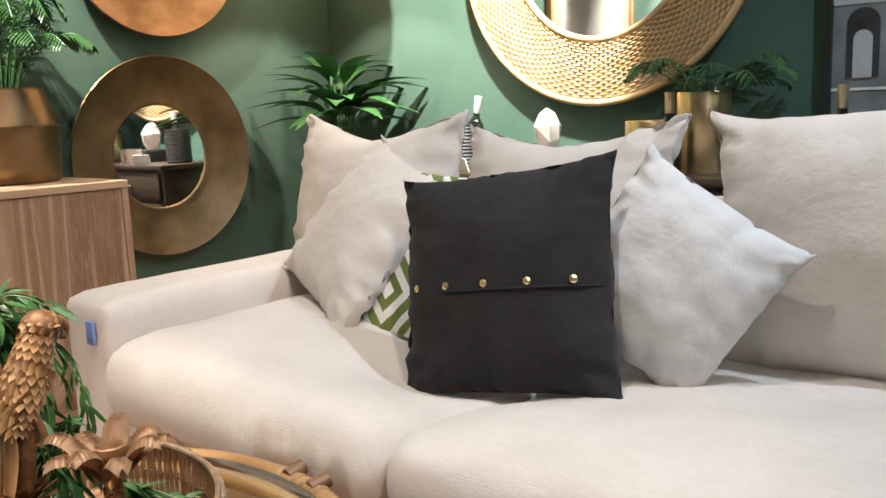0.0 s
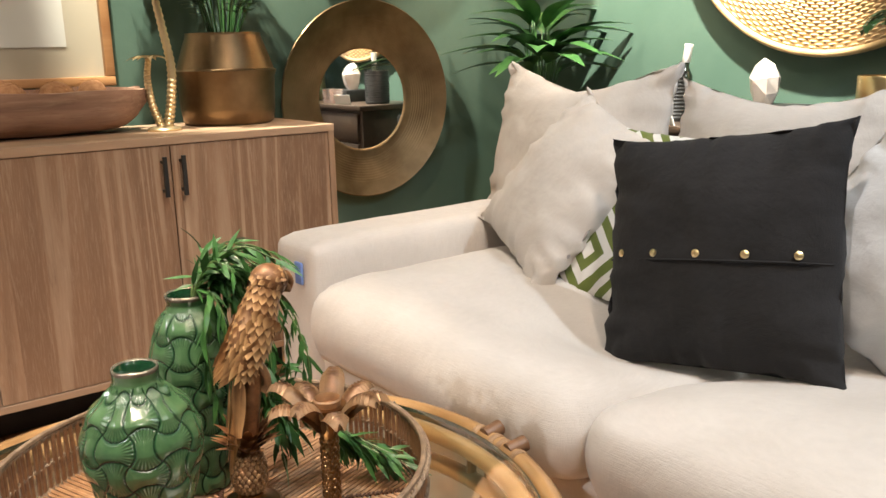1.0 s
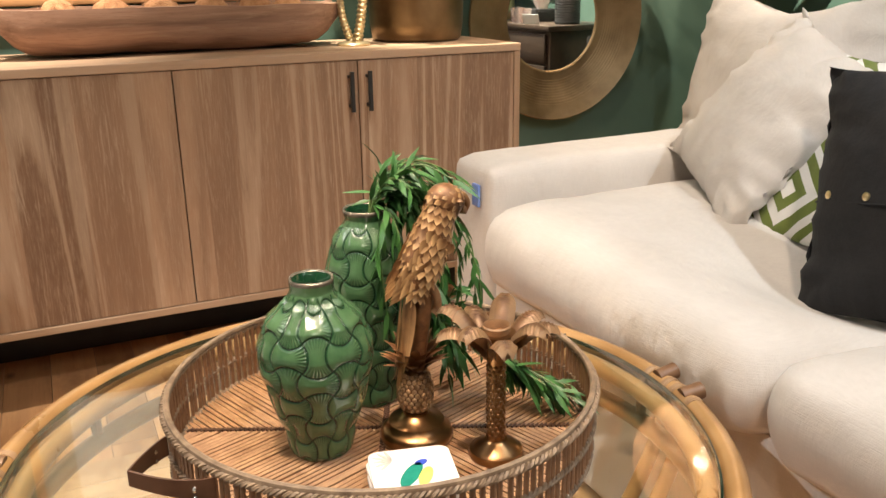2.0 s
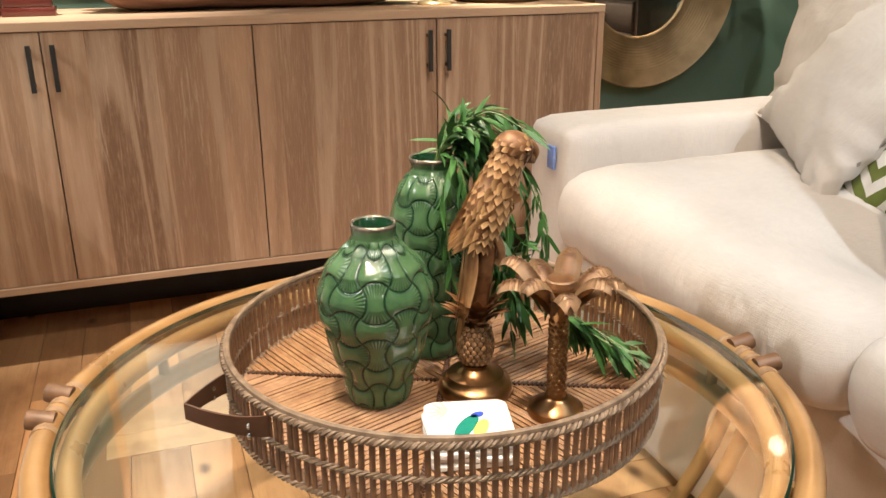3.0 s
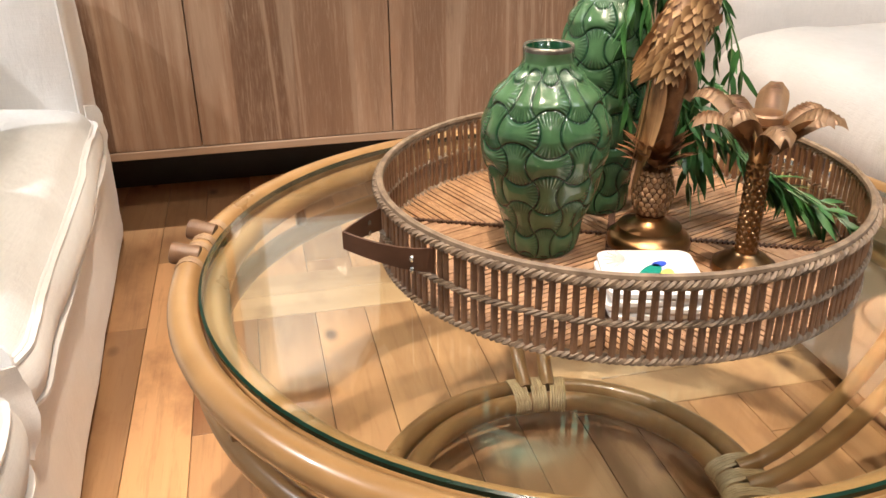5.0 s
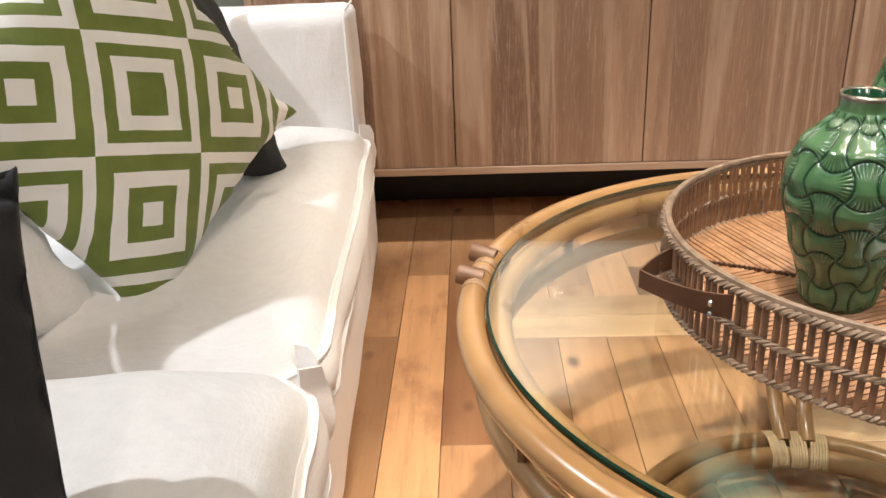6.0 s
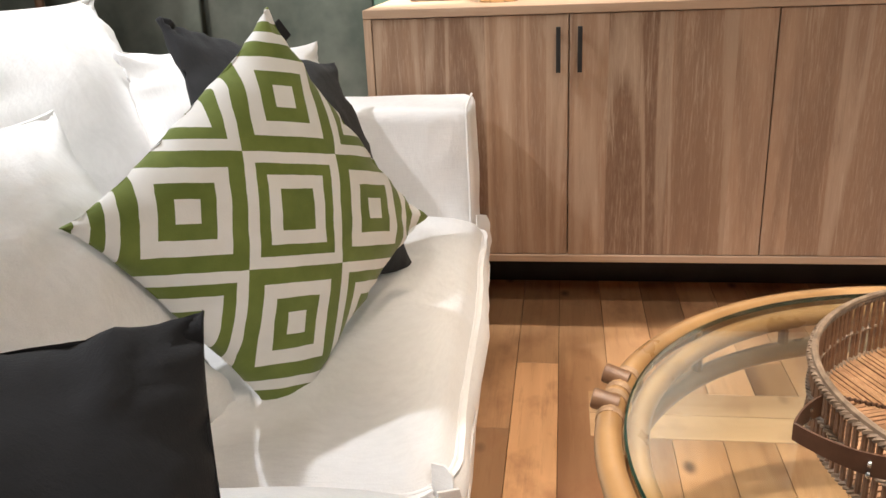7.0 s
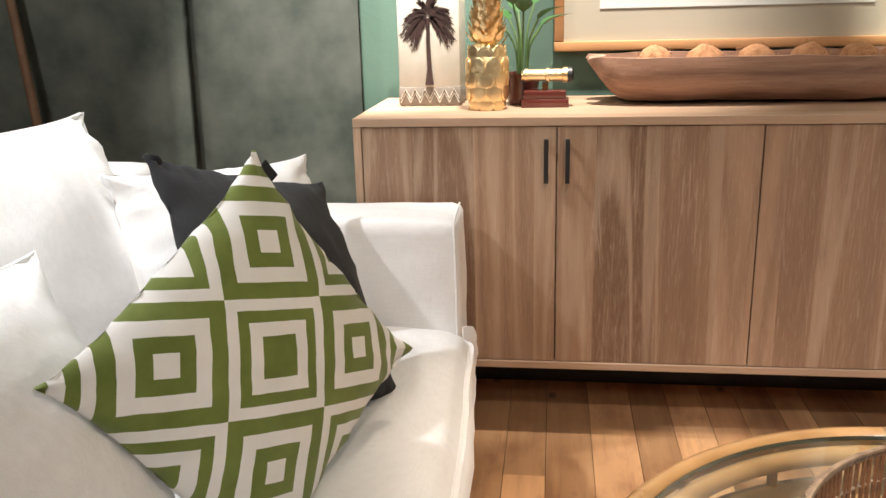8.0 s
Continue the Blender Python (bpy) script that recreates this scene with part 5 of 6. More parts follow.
part("bulb", lathe(bmesh.new(), [(0, -0.072), (0.02, -0.068), (0.034, -0.05), (0.036, -0.03), (0.026, -0.005), (0.014, 0.02), (0, 0.02)], 24), M_BULB, pl, "glowing warm bulb").visible_shadow = False

# ---- wall mirrors ----
def dish_mirror(name, m, r, ri, label):
    ob = thing(name, m, label, "mirror", "round wall mirrors")
    prof = [(ri - 0.004, 0.012), (ri + 0.004, 0.018)] + [(ri + 0.004 + (r - ri - 0.004) * k / 84, 0.018 + 0.045 * (k / 84) ** 1.6 + (0.0005 * math.sin(k * 1.3) if 12 < k < 60 else 0)) for k in range(1, 85)] + [(r + 0.003, 0.06), (r, 0.05), (ri, 0.004)]
    part("frame", lathe(bmesh.new(), prof, 72), M_BRASS, ob, "ribbed aged brass dish frame")
    part("pane", lathe(bmesh.new(), [(0, 0.0125), (ri, 0.0125), (ri, 0.005), (0, 0.005)], 64), M_MIRROR, ob, "mirror glass")
    return ob


dish_mirror("wall_mirror", pose(2.42, Y1 - 0.001, 0.895, 90, 0, 0), 0.36, 0.19, "round mirror in a ribbed aged brass dish frame")
dish_mirror("wall_mirror", pose(2.44, Y1 - 0.001, 1.685, 90, 0, 0), 0.36, 0.19, "round mirror in a ribbed aged brass dish frame")
rm = thing("rattan_mirror", pose(X1 - 0.001, -0.86, 1.575, 0, -90, 0), "large round mirror in a woven golden rattan frame", "mirror", "round wall mirrors")
part("frame", lathe(bmesh.new(), [(0.33, 0.03), (0.36, 0.035), (0.54, 0.05), (0.55, 0.04), (0.55, 0.005), (0.33, 0.005)], 90), M_CANE, rm)
part("pane", lathe(bmesh.new(), [(0, 0.03), (0.331, 0.03), (0.331, 0.02), (0, 0.02)], 64), M_MIRROR, rm, "mirror glass")

# ---- things on the sideboard ----
planter = thing("palm_planter", pose(0.163, 0.335, TOP), "square cream ceramic planter printed with a dark palm tree", "planter")
part("body", boxed(-0.085, 0.085, -0.085, 0.085, 0.0, 0.32, 0.006), M_POTWHITE, planter)
part("band", boxed(-0.0865, 0.0865, -0.0865, 0.0865, 0.002, 0.054, 0.005), M_TAUPE, planter, "taupe band with a carved zigzag")
bm = bmesh.new()
for j in range(6):
    x = -0.081 + 0.027 * j
    for lift in (0.0, 0.011):
        tube(bm, [(x, -0.087, 0.010 + lift), (x + 0.0135, -0.087, 0.036 + lift), (x + 0.027, -0.087, 0.010 + lift)], 0.0016, 5)
part("zigzag", bm, M_POTWHITE, planter, "pale raised zigzag lines")
bm = bmesh.new()
tube(bm, [(0.0, -0.0855, 0.058), (0.001, -0.0855, 0.10), (-0.001, -0.0855, 0.17), (0.0, -0.0855, 0.235)], [0.012, 0.0065, 0.0055, 0.005], 8)
part("printed_trunk", bm, M_INK, planter, "dark printed palm trunk")
bm = bmesh.new()
rng = random.Random(6)
for j in range(58):
    a = math.radians(rng.uniform(-62, 242))
    reach = rng.uniform(0.55, 1.05)
    line = [Vector((0.072 * reach * q * math.cos(a), -0.0858 - 0.00012 * (j % 12), 0.240 + 0.062 * reach * q * math.sin(a) - 0.034 * reach * q * q * (0.25 + abs(math.cos(a))))) for q in (i / 10 for i in range(11))]
    for i, p in enumerate(line[1:]):
        d = (p - line[i]).normalized()
        for sgn in (-1, 1):
            leaf(bm, p, (d.x + sgn * d.z * 0.30, 0, d.z - sgn * d.x * 0.30 - 0.22), (0, -1, 0), rng.uniform(0.011, 0.021), 0.0034, 0, 0, 2)
part("printed_crown", bm, M_INK, planter, "dark printed palm fronds", sharp=3.2)

PINE = [(0.040, 0), (0.046, 0.012), (0.055, 0.05), (0.0575, 0.095), (0.053, 0.135), (0.043, 0.158), (0.030, 0.170)]
bm = lathe(bmesh.new(), [(0, 0)] + PINE + [(0, 0.172)], 40)
bmesh.ops.create_uvsphere(bm, u_segments=20, v_segments=12, radius=1, matrix=Matrix.Translation((0, 0, 0.205)) @ Matrix.Diagonal((0.030, 0.030, 0.055, 1)))
pine = thing("pineapple_ornament", pose(0.327, 0.175, TOP), "shiny gold ceramic pineapple ornament with a leafy crown", "ornament")
part("body", bm, M_GOLD, pine, sharp=0.8)
scale_bm = bmesh.new()
bmesh.ops.create_icosphere(scale_bm, subdivisions=3, radius=1)
scale_mesh = bpy.data.meshes.new("scale")
for f in scale_bm.faces:
    f.smooth = True
scale_bm.to_mesh(scale_mesh)
scale_bm.free()
scale_mesh.materials.append(M_GOLD)
for i in range(5):
    for j in range(8):
        # tall flat scales, low in relief
        a = 2 * math.pi * (j + 0.5 * (i % 2)) / 8
        z = 0.018 + 0.031 * i
        r = float(np.interp(z, [q[1] for q in PINE], [q[0] for q in PINE]))
        ob = new("scale", scale_mesh)
        ob.matrix_basis = Matrix.Translation((r * math.cos(a) * 0.955, r * math.sin(a) * 0.955, z)) @ Matrix.Rotation(a, 4, "Z") @ Matrix.Diagonal((0.0036, 0.021, 0.026, 1))
        ob.parent = pine
for i in range(60):
    # crown: rounded leaves that curl outwards, longer towards the top
    a, q = i * 2.4, i / 60
    r, z = 0.040 - 0.026 * q, 0.165 + 0.085 * q
    bm = bmesh.new()
    leaf(bm, (r * math.cos(a), r * math.sin(a), z), (math.cos(a) * 0.8, math.sin(a) * 0.8, 0.9 + 0.5 * q), (-math.cos(a), -math.sin(a), 0.8), 0.034 + 0.034 * q, 0.032, -0.22, 0.30, 6)
    part("crown_leaf", bm, M_GOLD, pine, sharp=0.8)

pot = thing("potted_plant", pose(0.415, 0.29, TOP), "small green plant in a dark glossy pot", "plant")
part("pot", lathe(bmesh.new(), [(0, 0), (0.038, 0), (0.046, 0.06), (0.048, 0.085), (0.044, 0.085), (0.042, 0.075), (0, 0.075)], 32), M_ROSEWOOD, pot)
bm = bmesh.new()
for j in range(9):
    a, l = j * 2.4, 0.13 + 0.02 * (j % 4)
    tip = Vector((0.05 * math.cos(a), 0.05 * math.sin(a), 0.075 + l))
    part("stem", tube(bmesh.new(), bezier([(0.012 * math.cos(a), 0.012 * math.sin(a), 0.07), (0.02 * math.cos(a), 0.02 * math.sin(a), 0.075 + l * 0.6), tip], 5), 0.0028, 6), M_STEM, pot)
    part("leaf", (leaf(bm2 := bmesh.new(), tip, (math.cos(a), math.sin(a), 0.9), (-math.cos(a), -math.sin(a), 1), 0.085, 0.045, 0.4, 0.2, 7), bm2)[1], M_LEAF2, pot)

scope = thing("telescope_ornament", pose(0.478, 0.215, TOP), "small brass telescope mounted on dark red wooden blocks", "ornament")
part("block", boxed(-0.062, 0.062, -0.03, 0.03, 0, 0.022, 0.002), M_ROSEWOOD, scope)
part("block", boxed(-0.057, 0.055, -0.026, 0.026, 0.0225, 0.044, 0.002), M_ROSEWOOD, scope)
part("bracket", boxed(-0.008, 0.008, -0.012, 0.012, 0.0442, 0.065, 0.002), M_BRONZE, scope)
barrel = [(0, -0.062), (0.014, -0.062), (0.014, -0.056), (0.0175, -0.055), (0.0175, -0.046), (0.0155, -0.045), (0.0155, 0.0), (0.019, 0.002), (0.019, 0.010), (0.0165, 0.012), (0.0165, 0.045), (0.020, 0.047), (0.020, 0.058), (0, 0.058)]
part("barrel", lathe(bmesh.new(), barrel, 28), M_GOLD, scope, "polished brass barrel", m=pose(0, 0, 0.083, 0, 90, 0))
part("eyepiece", lathe(bmesh.new(), [(0, 0.058), (0.0205, 0.058), (0.0205, 0.070), (0.012, 0.074), (0, 0.074)], 24), M_BLACK, scope, "black lens hood", m=pose(0, 0, 0.083, 0, 90, 0))

# long dough bowl
bm = bmesh.new()
rows = []
for i in range(33):
    u = math.sin((i / 32 - 0.5) * math.pi)
    row = []
    for j in range(25):
        q = j / 24 * math.pi
        for side in (0,):
            hz = math.sin(q)
            w = math.cos(q)
            end = (1 - abs(u) ** 5) ** 0.5
            x = u * (0.425 + 0.045 * (1 - hz) ** 0.8)
            y = -w * 0.125 * (0.25 + 0.75 * end)
            z = 0.108 * (1 - hz ** 0.55 * min(1, 1 - abs(u) ** 22))
            n_ = noise.noise(Vector((x * 9, y * 20, z * 20))) * 0.006 + noise.noise(Vector((x * 26, y * 50, z * 50))) * 0.002
            row.append(bm.verts.new((x, y + n_, z + n_ + 0.004 * noise.noise(Vector((x * 5, y * 3, 2))))))
    rows.append(row)
for a, b in zip(rows, rows[1:]):
    for j in range(24):
        bm.faces.new((a[j], a[j + 1], b[j + 1], b[j]))
bmesh.ops.recalc_face_normals(bm, faces=bm.faces)
bmesh.ops.solidify(bm, geom=bm.faces[:], thickness=0.014)
low = min(v.co.z for v in bm.verts)
for v in bm.verts:
    v.co.z -= low
tagged(part("dough_bowl", bm, M_BOWL, None, m=pose(1.065, 0.305, TOP), sharp=1.0), "long weathered wooden dough bowl on the sideboard", "bowl")
for j, (x, y, r) in enumerate(((0.77, 0.30, 0.047), (0.90, 0.31, 0.052), (1.03, 0.30, 0.054), (1.17, 0.31, 0.05), (1.29, 0.30, 0.05), (1.39, 0.31, 0.042))):
    bm = bmesh.new()
    bmesh.ops.create_icosphere(bm, subdivisions=4, radius=r)
    for v in bm.verts:
        v.co *= 1 + 0.10 * noise.noise(v.co * 22 + Vector((j, 0, 0))) + 0.05 * noise.noise(v.co * 75)
    rng = random.Random(j)
    for k in range(50):
        d = Vector((rng.gauss(0, 1), rng.gauss(0, 1), rng.gauss(0, 1))).normalized()
        e = d.cross(Vector((rng.gauss(0, 1), rng.gauss(0, 1), rng.gauss(0, 1)))).normalized()
        tube(bm, [d * r * 0.97, d * r * 1.06 + e * r * 0.25, d * r * 1.08 + e * r * 0.6], 0.0006, 4)
    tagged(part("coir_ball", bm, M_COIR, None, m=pose(x, y, TOP + 0.098 + (0.052 - r)), sharp=3.2), "shaggy brown coir ball in the bowl", "ball", "coir balls")

# framed print over the bowl
pic = thing("framed_print", pose(0.5, Y1 - 0.004, 0.985), "framed print with a beige mount in an orange wood frame", "picture")
PW, PH = 1.01, 0.86
part("frame_rail", boxed(0, PW, -0.035, 0, 0, 0.028, 0.004), M_FRAMEWOOD, pic)
part("frame_rail", boxed(0, PW, -0.035, 0, PH - 0.028, PH, 0.004), M_FRAMEWOOD, pic)
part("frame_stile", boxed(0, 0.028, -0.035, 0, 0.0285, PH - 0.0285, 0.004), M_FRAMEWOOD, pic)
part("frame_stile", boxed(PW - 0.028, PW, -0.035, 0, 0.0285, PH - 0.0285, 0.004), M_FRAMEWOOD, pic)
part("mount", boxed(0.028, PW - 0.028, -0.014, -0.004, 0.028, PH - 0.028), M_MAT, pic, "beige mount board", smooth=False)
part("sheet", boxed(0.13, PW - 0.13, -0.017, -0.0145, 0.118, PH - 0.12), M_PAPER, pic, "white printed sheet", smooth=False)
pane = part("pane", boxed(0.028, PW - 0.028, -0.024, -0.021, 0.028, PH - 0.028), thin_glass("picture_glass", (0.97, 0.98, 0.97), 0.5), pic, "clear picture glass", smooth=False)
pane.visible_shadow = False

# gold palm pair
pp = thing("palm_ornament", pose(1.553, 0.205, TOP), "pair of pale gold palm trees on one base", "ornament")
part("base", lathe(bmesh.new(), [(0, 0), (0.047, 0), (0.049, 0.005), (0.045, 0.010), (0.02, 0.014), (0, 0.015)], 36), M_CREAMGOLD, pp)


def ornament_palm(parent, line, r, crown, count, ln):
    pts = bezier(line, 12)
    tr = part("trunk", tube(bmesh.new(), pts, [r * (1.1 - 0.35 * i / len(pts)) * (1.18 if i % 2 else 0.92) for i in range(len(pts))], 9), M_CREAMGOLD, parent)
    for j in range(count):
        a = 2 * math.pi * j / count
        b = bmesh.new()
        leaf(b, crown, (math.cos(a), math.sin(a), 0.45), (0, 0, 1), ln, 0.024, 0.55, 0.5, 8)
        bmesh.ops.solidify(b, geom=b.faces[:], thickness=0.0018)
        part("frond", b, M_CREAMGOLD, parent, sharp=2.0)


ornament_palm(pp, [(0.012, 0, 0.01), (0.028, 0, 0.09), (0.036, 0, 0.18), (0.022, 0, 0.28), (0.005, 0, 0.385)], 0.013, (0.004, 0, 0.385), 8, 0.085)
ornament_palm(pp, [(-0.008, 0, 0.01), (-0.030, 0, 0.08), (-0.036, 0, 0.15), (-0.028, 0, 0.205)], 0.0105, (-0.028, 0, 0.205), 7, 0.055)

# brass pot with a palm
bp = thing("brass_planter", pose(1.80, 0.31, TOP), "ridged aged brass planter holding a feathery green palm", "planter")
prof = [(0, 0), (0.128, 0), (0.140, 0.008), (0.146, 0.05), (0.150, 0.145), (0.156, 0.158), (0.157, 0.165), (0.150, 0.168)]
prof += [(0.150 - 0.036 * k / 26, 0.168 + 0.105 * k / 26) for k in range(1, 27)]
prof = prof[:8] + [(r + (0.0012 if k % 2 else -0.0004), z) for k, (r, z) in enumerate(prof[8:])] + [(0.115, 0.278), (0.110, 0.276), (0.125, 0.18), (0, 0.17)]
part("pot", lathe(bmesh.new(), prof, 64), M_BRASS, bp, "ridged aged brass pot", sharp=0.9)


def palm_fronds(parent, count, z0, reach, rise, seed, leaflet=0.09, width=0.011, pairs=17, arc=(0, 6.28)):
    rng = random.Random(seed)
    for j in range(count):
        a = arc[0] + (arc[1] - arc[0]) * (j + rng.uniform(-0.3, 0.3)) / count
        r, h = reach * rng.uniform(0.6, 1.05), rise * rng.uniform(0.6, 1.1)
        line = bezier([(0.02 * math.cos(a), 0.02 * math.sin(a), z0), (0.35 * r * math.cos(a), 0.35 * r * math.sin(a), z0 + 0.75 * h), (0.75 * r * math.cos(a), 0.75 * r * math.sin(a), z0 + h), (r * math.cos(a), r * math.sin(a), z0 + 0.82 * h)], 8)
        b = tube(bmesh.new(), line, 0.0028, 5)
        for k in range(pairs):
            q = 0.25 + 0.74 * k / pairs
            i = min(int(q * (len(line) - 1)), len(line) - 2)
            p, d = line[i], (line[i + 1] - line[i]).normalized()
            s = d.cross(Vector((0, 0, 1))).normalized()
            for sgn in (-1, 1):
                leaf(b, p, d * 0.55 + s * sgn * 0.8 + Vector((0, 0, -0.12)), (0, 0, 1), leaflet * math.sin(math.pi * (0.15 + 0.75 * k / pairs)) * rng.uniform(0.85, 1.1), width, 0.25, 0.25, 3)
        part("frond", b, M_LEAF2, parent, "feathery green palm frond", sharp=3.2)


palm_fronds(bp, 24, 0.20, 0.30, 0.36, 8, 0.085, 0.011, 22)

# ---- wall hangings by the white sofa ----
drape = thing("canvas_drape", pose(0, 0, 0), "grey green canvas drape hanging in soft folds against the wall", "drape")
for xa, xb in ((X0 + 0.01, -0.603), (-0.606, -0.07)):
    bm = bmesh.new()
    grid = []
    for i in range(91):
        x = xa + (xb - xa) * i / 90
        fold = 0.012 * math.sin(x * 9 + 1.2 * math.sin(x * 3)) + 0.008 * noise.noise(Vector((x * 5, 0, 1)))
        tuck = 0.030 * math.exp(-((x + 0.604) / 0.02) ** 2) - 0.012 * math.exp(-((x + 0.66) / 0.03) ** 2)
        row = []
        for j in range(41):
            z = 0.02 + (ZC - 0.04) * j / 40
            lean = 0.03 * (1.6 - z) * math.exp(-((x + 0.604) / 0.25) ** 2)
            row.append(bm.verts.new((x - lean * 0.6, 0.455 - fold + tuck + 0.008 * noise.noise(Vector((x * 4, z * 1.6, 3))) + 0.004 * noise.noise(Vector((x * 14, z * 5, 7))) - 0.006 * math.sin(x * 14 + z * 1.5), z)))
        grid.append(row)
    for a, b in zip(grid, grid[1:]):
        for j in range(40):
            bm.faces.new((a[j], a[j + 1], b[j + 1], b[j]))
    bmesh.ops.solidify(bm, geom=bm.faces[:], thickness=0.003)
    part("canvas_panel", bm, M_DRAPE, drape, sharp=3.2)
tagged(part("bamboo_pole", tube(bmesh.new(), bezier([(-1.02, 0.33, 0.0), (-1.09, 0.36, 0.95), (-1.17, 0.39, 1.8), (-1.22, 0.41, 2.5)], 8), 0.014, 10), M_POLE, None), "dark bamboo pole leaning against the drape", "pole")

# ---- console behind the oatmeal sofa ----
con = thing("console_cabinet", pose(0, 0, 0), "dark stained wooden console cabinet with drawers", "cabinet")
CT = 0.815
part("top", boxed(2.90, 3.285, -2.35, -0.30, CT - 0.025, CT, 0.004), M_DARKWOOD, con)
part("carcass", boxed(2.925, 3.28, -2.33, -0.32, 0.06, CT - 0.0255, 0.003), M_DARKWOOD, con)
for j in range(4):
    y = -0.345 - 0.495 * j
    d = part("drawer", boxed(2.908, 2.9245, y - 0.475, y, CT - 0.18, CT - 0.04, 0.004), M_DARKWOOD, con)
    part("knob", lathe(bmesh.new(), [(0, 0.024), (0.010, 0.022), (0.013, 0.015), (0.006, 0.006), (0.006, 0), (0, 0)], 16), M_BRASS, d, "round brass knob", m=pose(2.908, y - 0.24, CT - 0.11, 0, -90, 0))
    part("door", boxed(2.908, 2.9245, y - 0.475, y, 0.10, CT - 0.19, 0.004), M_DARKWOOD, con)
part("plinth", boxed(2.95, 3.27, -2.30, -0.35, 0, 0.0595), M_DARKWOOD, con)

bas = part("wine_holder", lathe(bmesh.new(), [(0, 0), (0.058, 0), (0.06, 0.004)] + [(0.0615 + (0.0018 if k % 2 else -0.0008), 0.006 + 0.156 * k / 26) for k in range(27)] + [(0.064, 0.165), (0.058, 0.166), (0.055, 0.02), (0, 0.018)], 40), M_BLACK, None, m=pose(3.08, -0.415, CT))
tagged(bas, "black ribbed holder with a bottle in it", "wine holder")


def bottle(m, label, cap):
    ob = thing("bottle", m, label, "bottle")
    ob.scale = (0.9, 0.9, 0.78)
    part("body", lathe(bmesh.new(), [(0, 0), (0.033, 0), (0.037, 0.006), (0.037, 0.15), (0.033, 0.175), (0.016, 0.205), (0.0135, 0.215), (0.0135, 0.25), (0, 0.25)], 28), M_BOTTLE, ob, "dark glass body")
    part("capsule", lathe(bmesh.new(), [(0.0142, 0.225), (0.0148, 0.226), (0.0148, 0.29), (0.016, 0.291), (0.016, 0.302), (0, 0.303)], 20), cap, ob, "foil capsule")
    return ob


bottle(pose(3.085, -0.435, CT + 0.02, 8, 4, 0), "dark wine bottle with a white foil capsule standing in a holder", M_PAPER)
bottle(pose(2.985, -1.245, CT - 0.002 + 0.002), "dark bottle with a gold foil capsule on the console", M_GOLD)
bottle(pose(3.02, -1.70, CT), "dark bottle with a pale gold foil capsule on the console", M_CREAMGOLD)

tagged(part("black_box", boxed(-0.075, 0.075, -0.10, 0.10, 0, 0.062, 0.004), M_BLACK, None, m=pose(3.13, -0.76, CT, 0, 0, 4)), "black lacquered box under a crystal", "box")
bm = bmesh.new()
rng = random.Random(41)
for k in range(7):
    # a leaning cluster trimmed to facets: hull of jittered rings
    a = 2 * math.pi * k / 7
    for r, z in ((0.030, 0.0), (0.044, 0.035), (0.050, 0.080), (0.030, 0.125)):
        j = rng.uniform(0.9, 1.08)
        bm.verts.new((r * j * math.cos(a + 0.25 * (z > 0.03)), r * j * math.sin(a + 0.25 * (z > 0.03)), z + (rng.uniform(-0.006, 0.006) if z else 0)))
bm.verts.new((0.008, 0.010, 0.142))
bm.verts.new((-0.006, -0.012, 0.136))
hull = bmesh.ops.convex_hull(bm, input=bm.verts[:])
bmesh.ops.delete(bm, geom=[v for v in hull["geom_interior"] if isinstance(v, bmesh.types.BMVert)], context="VERTS")
tagged(part("crystal_rock", bm, M_QUARTZ, None, m=pose(3.13, -0.735, CT + 0.0625), smooth=False), "faceted pale pink quartz crystal on a black box", "crystal")

for m_, r_, h_, lab in ((pose(3.1, -1.13, CT), 0.078, 0.155, "low"), (pose(3.12, -1.29, CT), 0.078, 0.235, "tall")):
    n = 40
    prof = [(0, 0), (r_ - 0.002, 0), (r_, 0.003), (r_, h_ - 0.004), (r_ - 0.002, h_), (r_ - 0.006, h_ - 0.002), (r_ - 0.008, 0.08), (0, 0.08)]
    tagged(part("gold_cylinder", lathe(bmesh.new(), prof, n), M_GOLD, None, m=m_), lab + " polished gold cylinder planter on the console", "planter", "gold cylinders")
fern = thing("parlour_palm", pose(3.12, -1.29, CT + 0.0805), "fine leaved green palm in a gold cylinder", "plant")
palm_fronds(fern, 14, 0.02, 0.26, 0.24, 31, 0.075, 0.012, 10)

# white card and two small glasses by the console's end
tagged(part("white_card", boxed(-0.045, 0.045, -0.002, 0.002, 0, 0.05, 0.0005), M_PAPER, None, m=pose(2.94, -0.52, CT, -18, 0, 62), smooth=False), "small white card standing on the console", "card")
for y in (-0.62, -0.70):
    g = part("small_glass", lathe(bmesh.new(), [(0, 0), (0.028, 0), (0.034, 0.075), (0.032, 0.075), (0.026, 0.006), (0, 0.006)], 28), M_GOBLET, None, m=pose(2.96, y, CT))
    tagged(g, "small clear glass tumbler on the console", "glass", "small glasses")

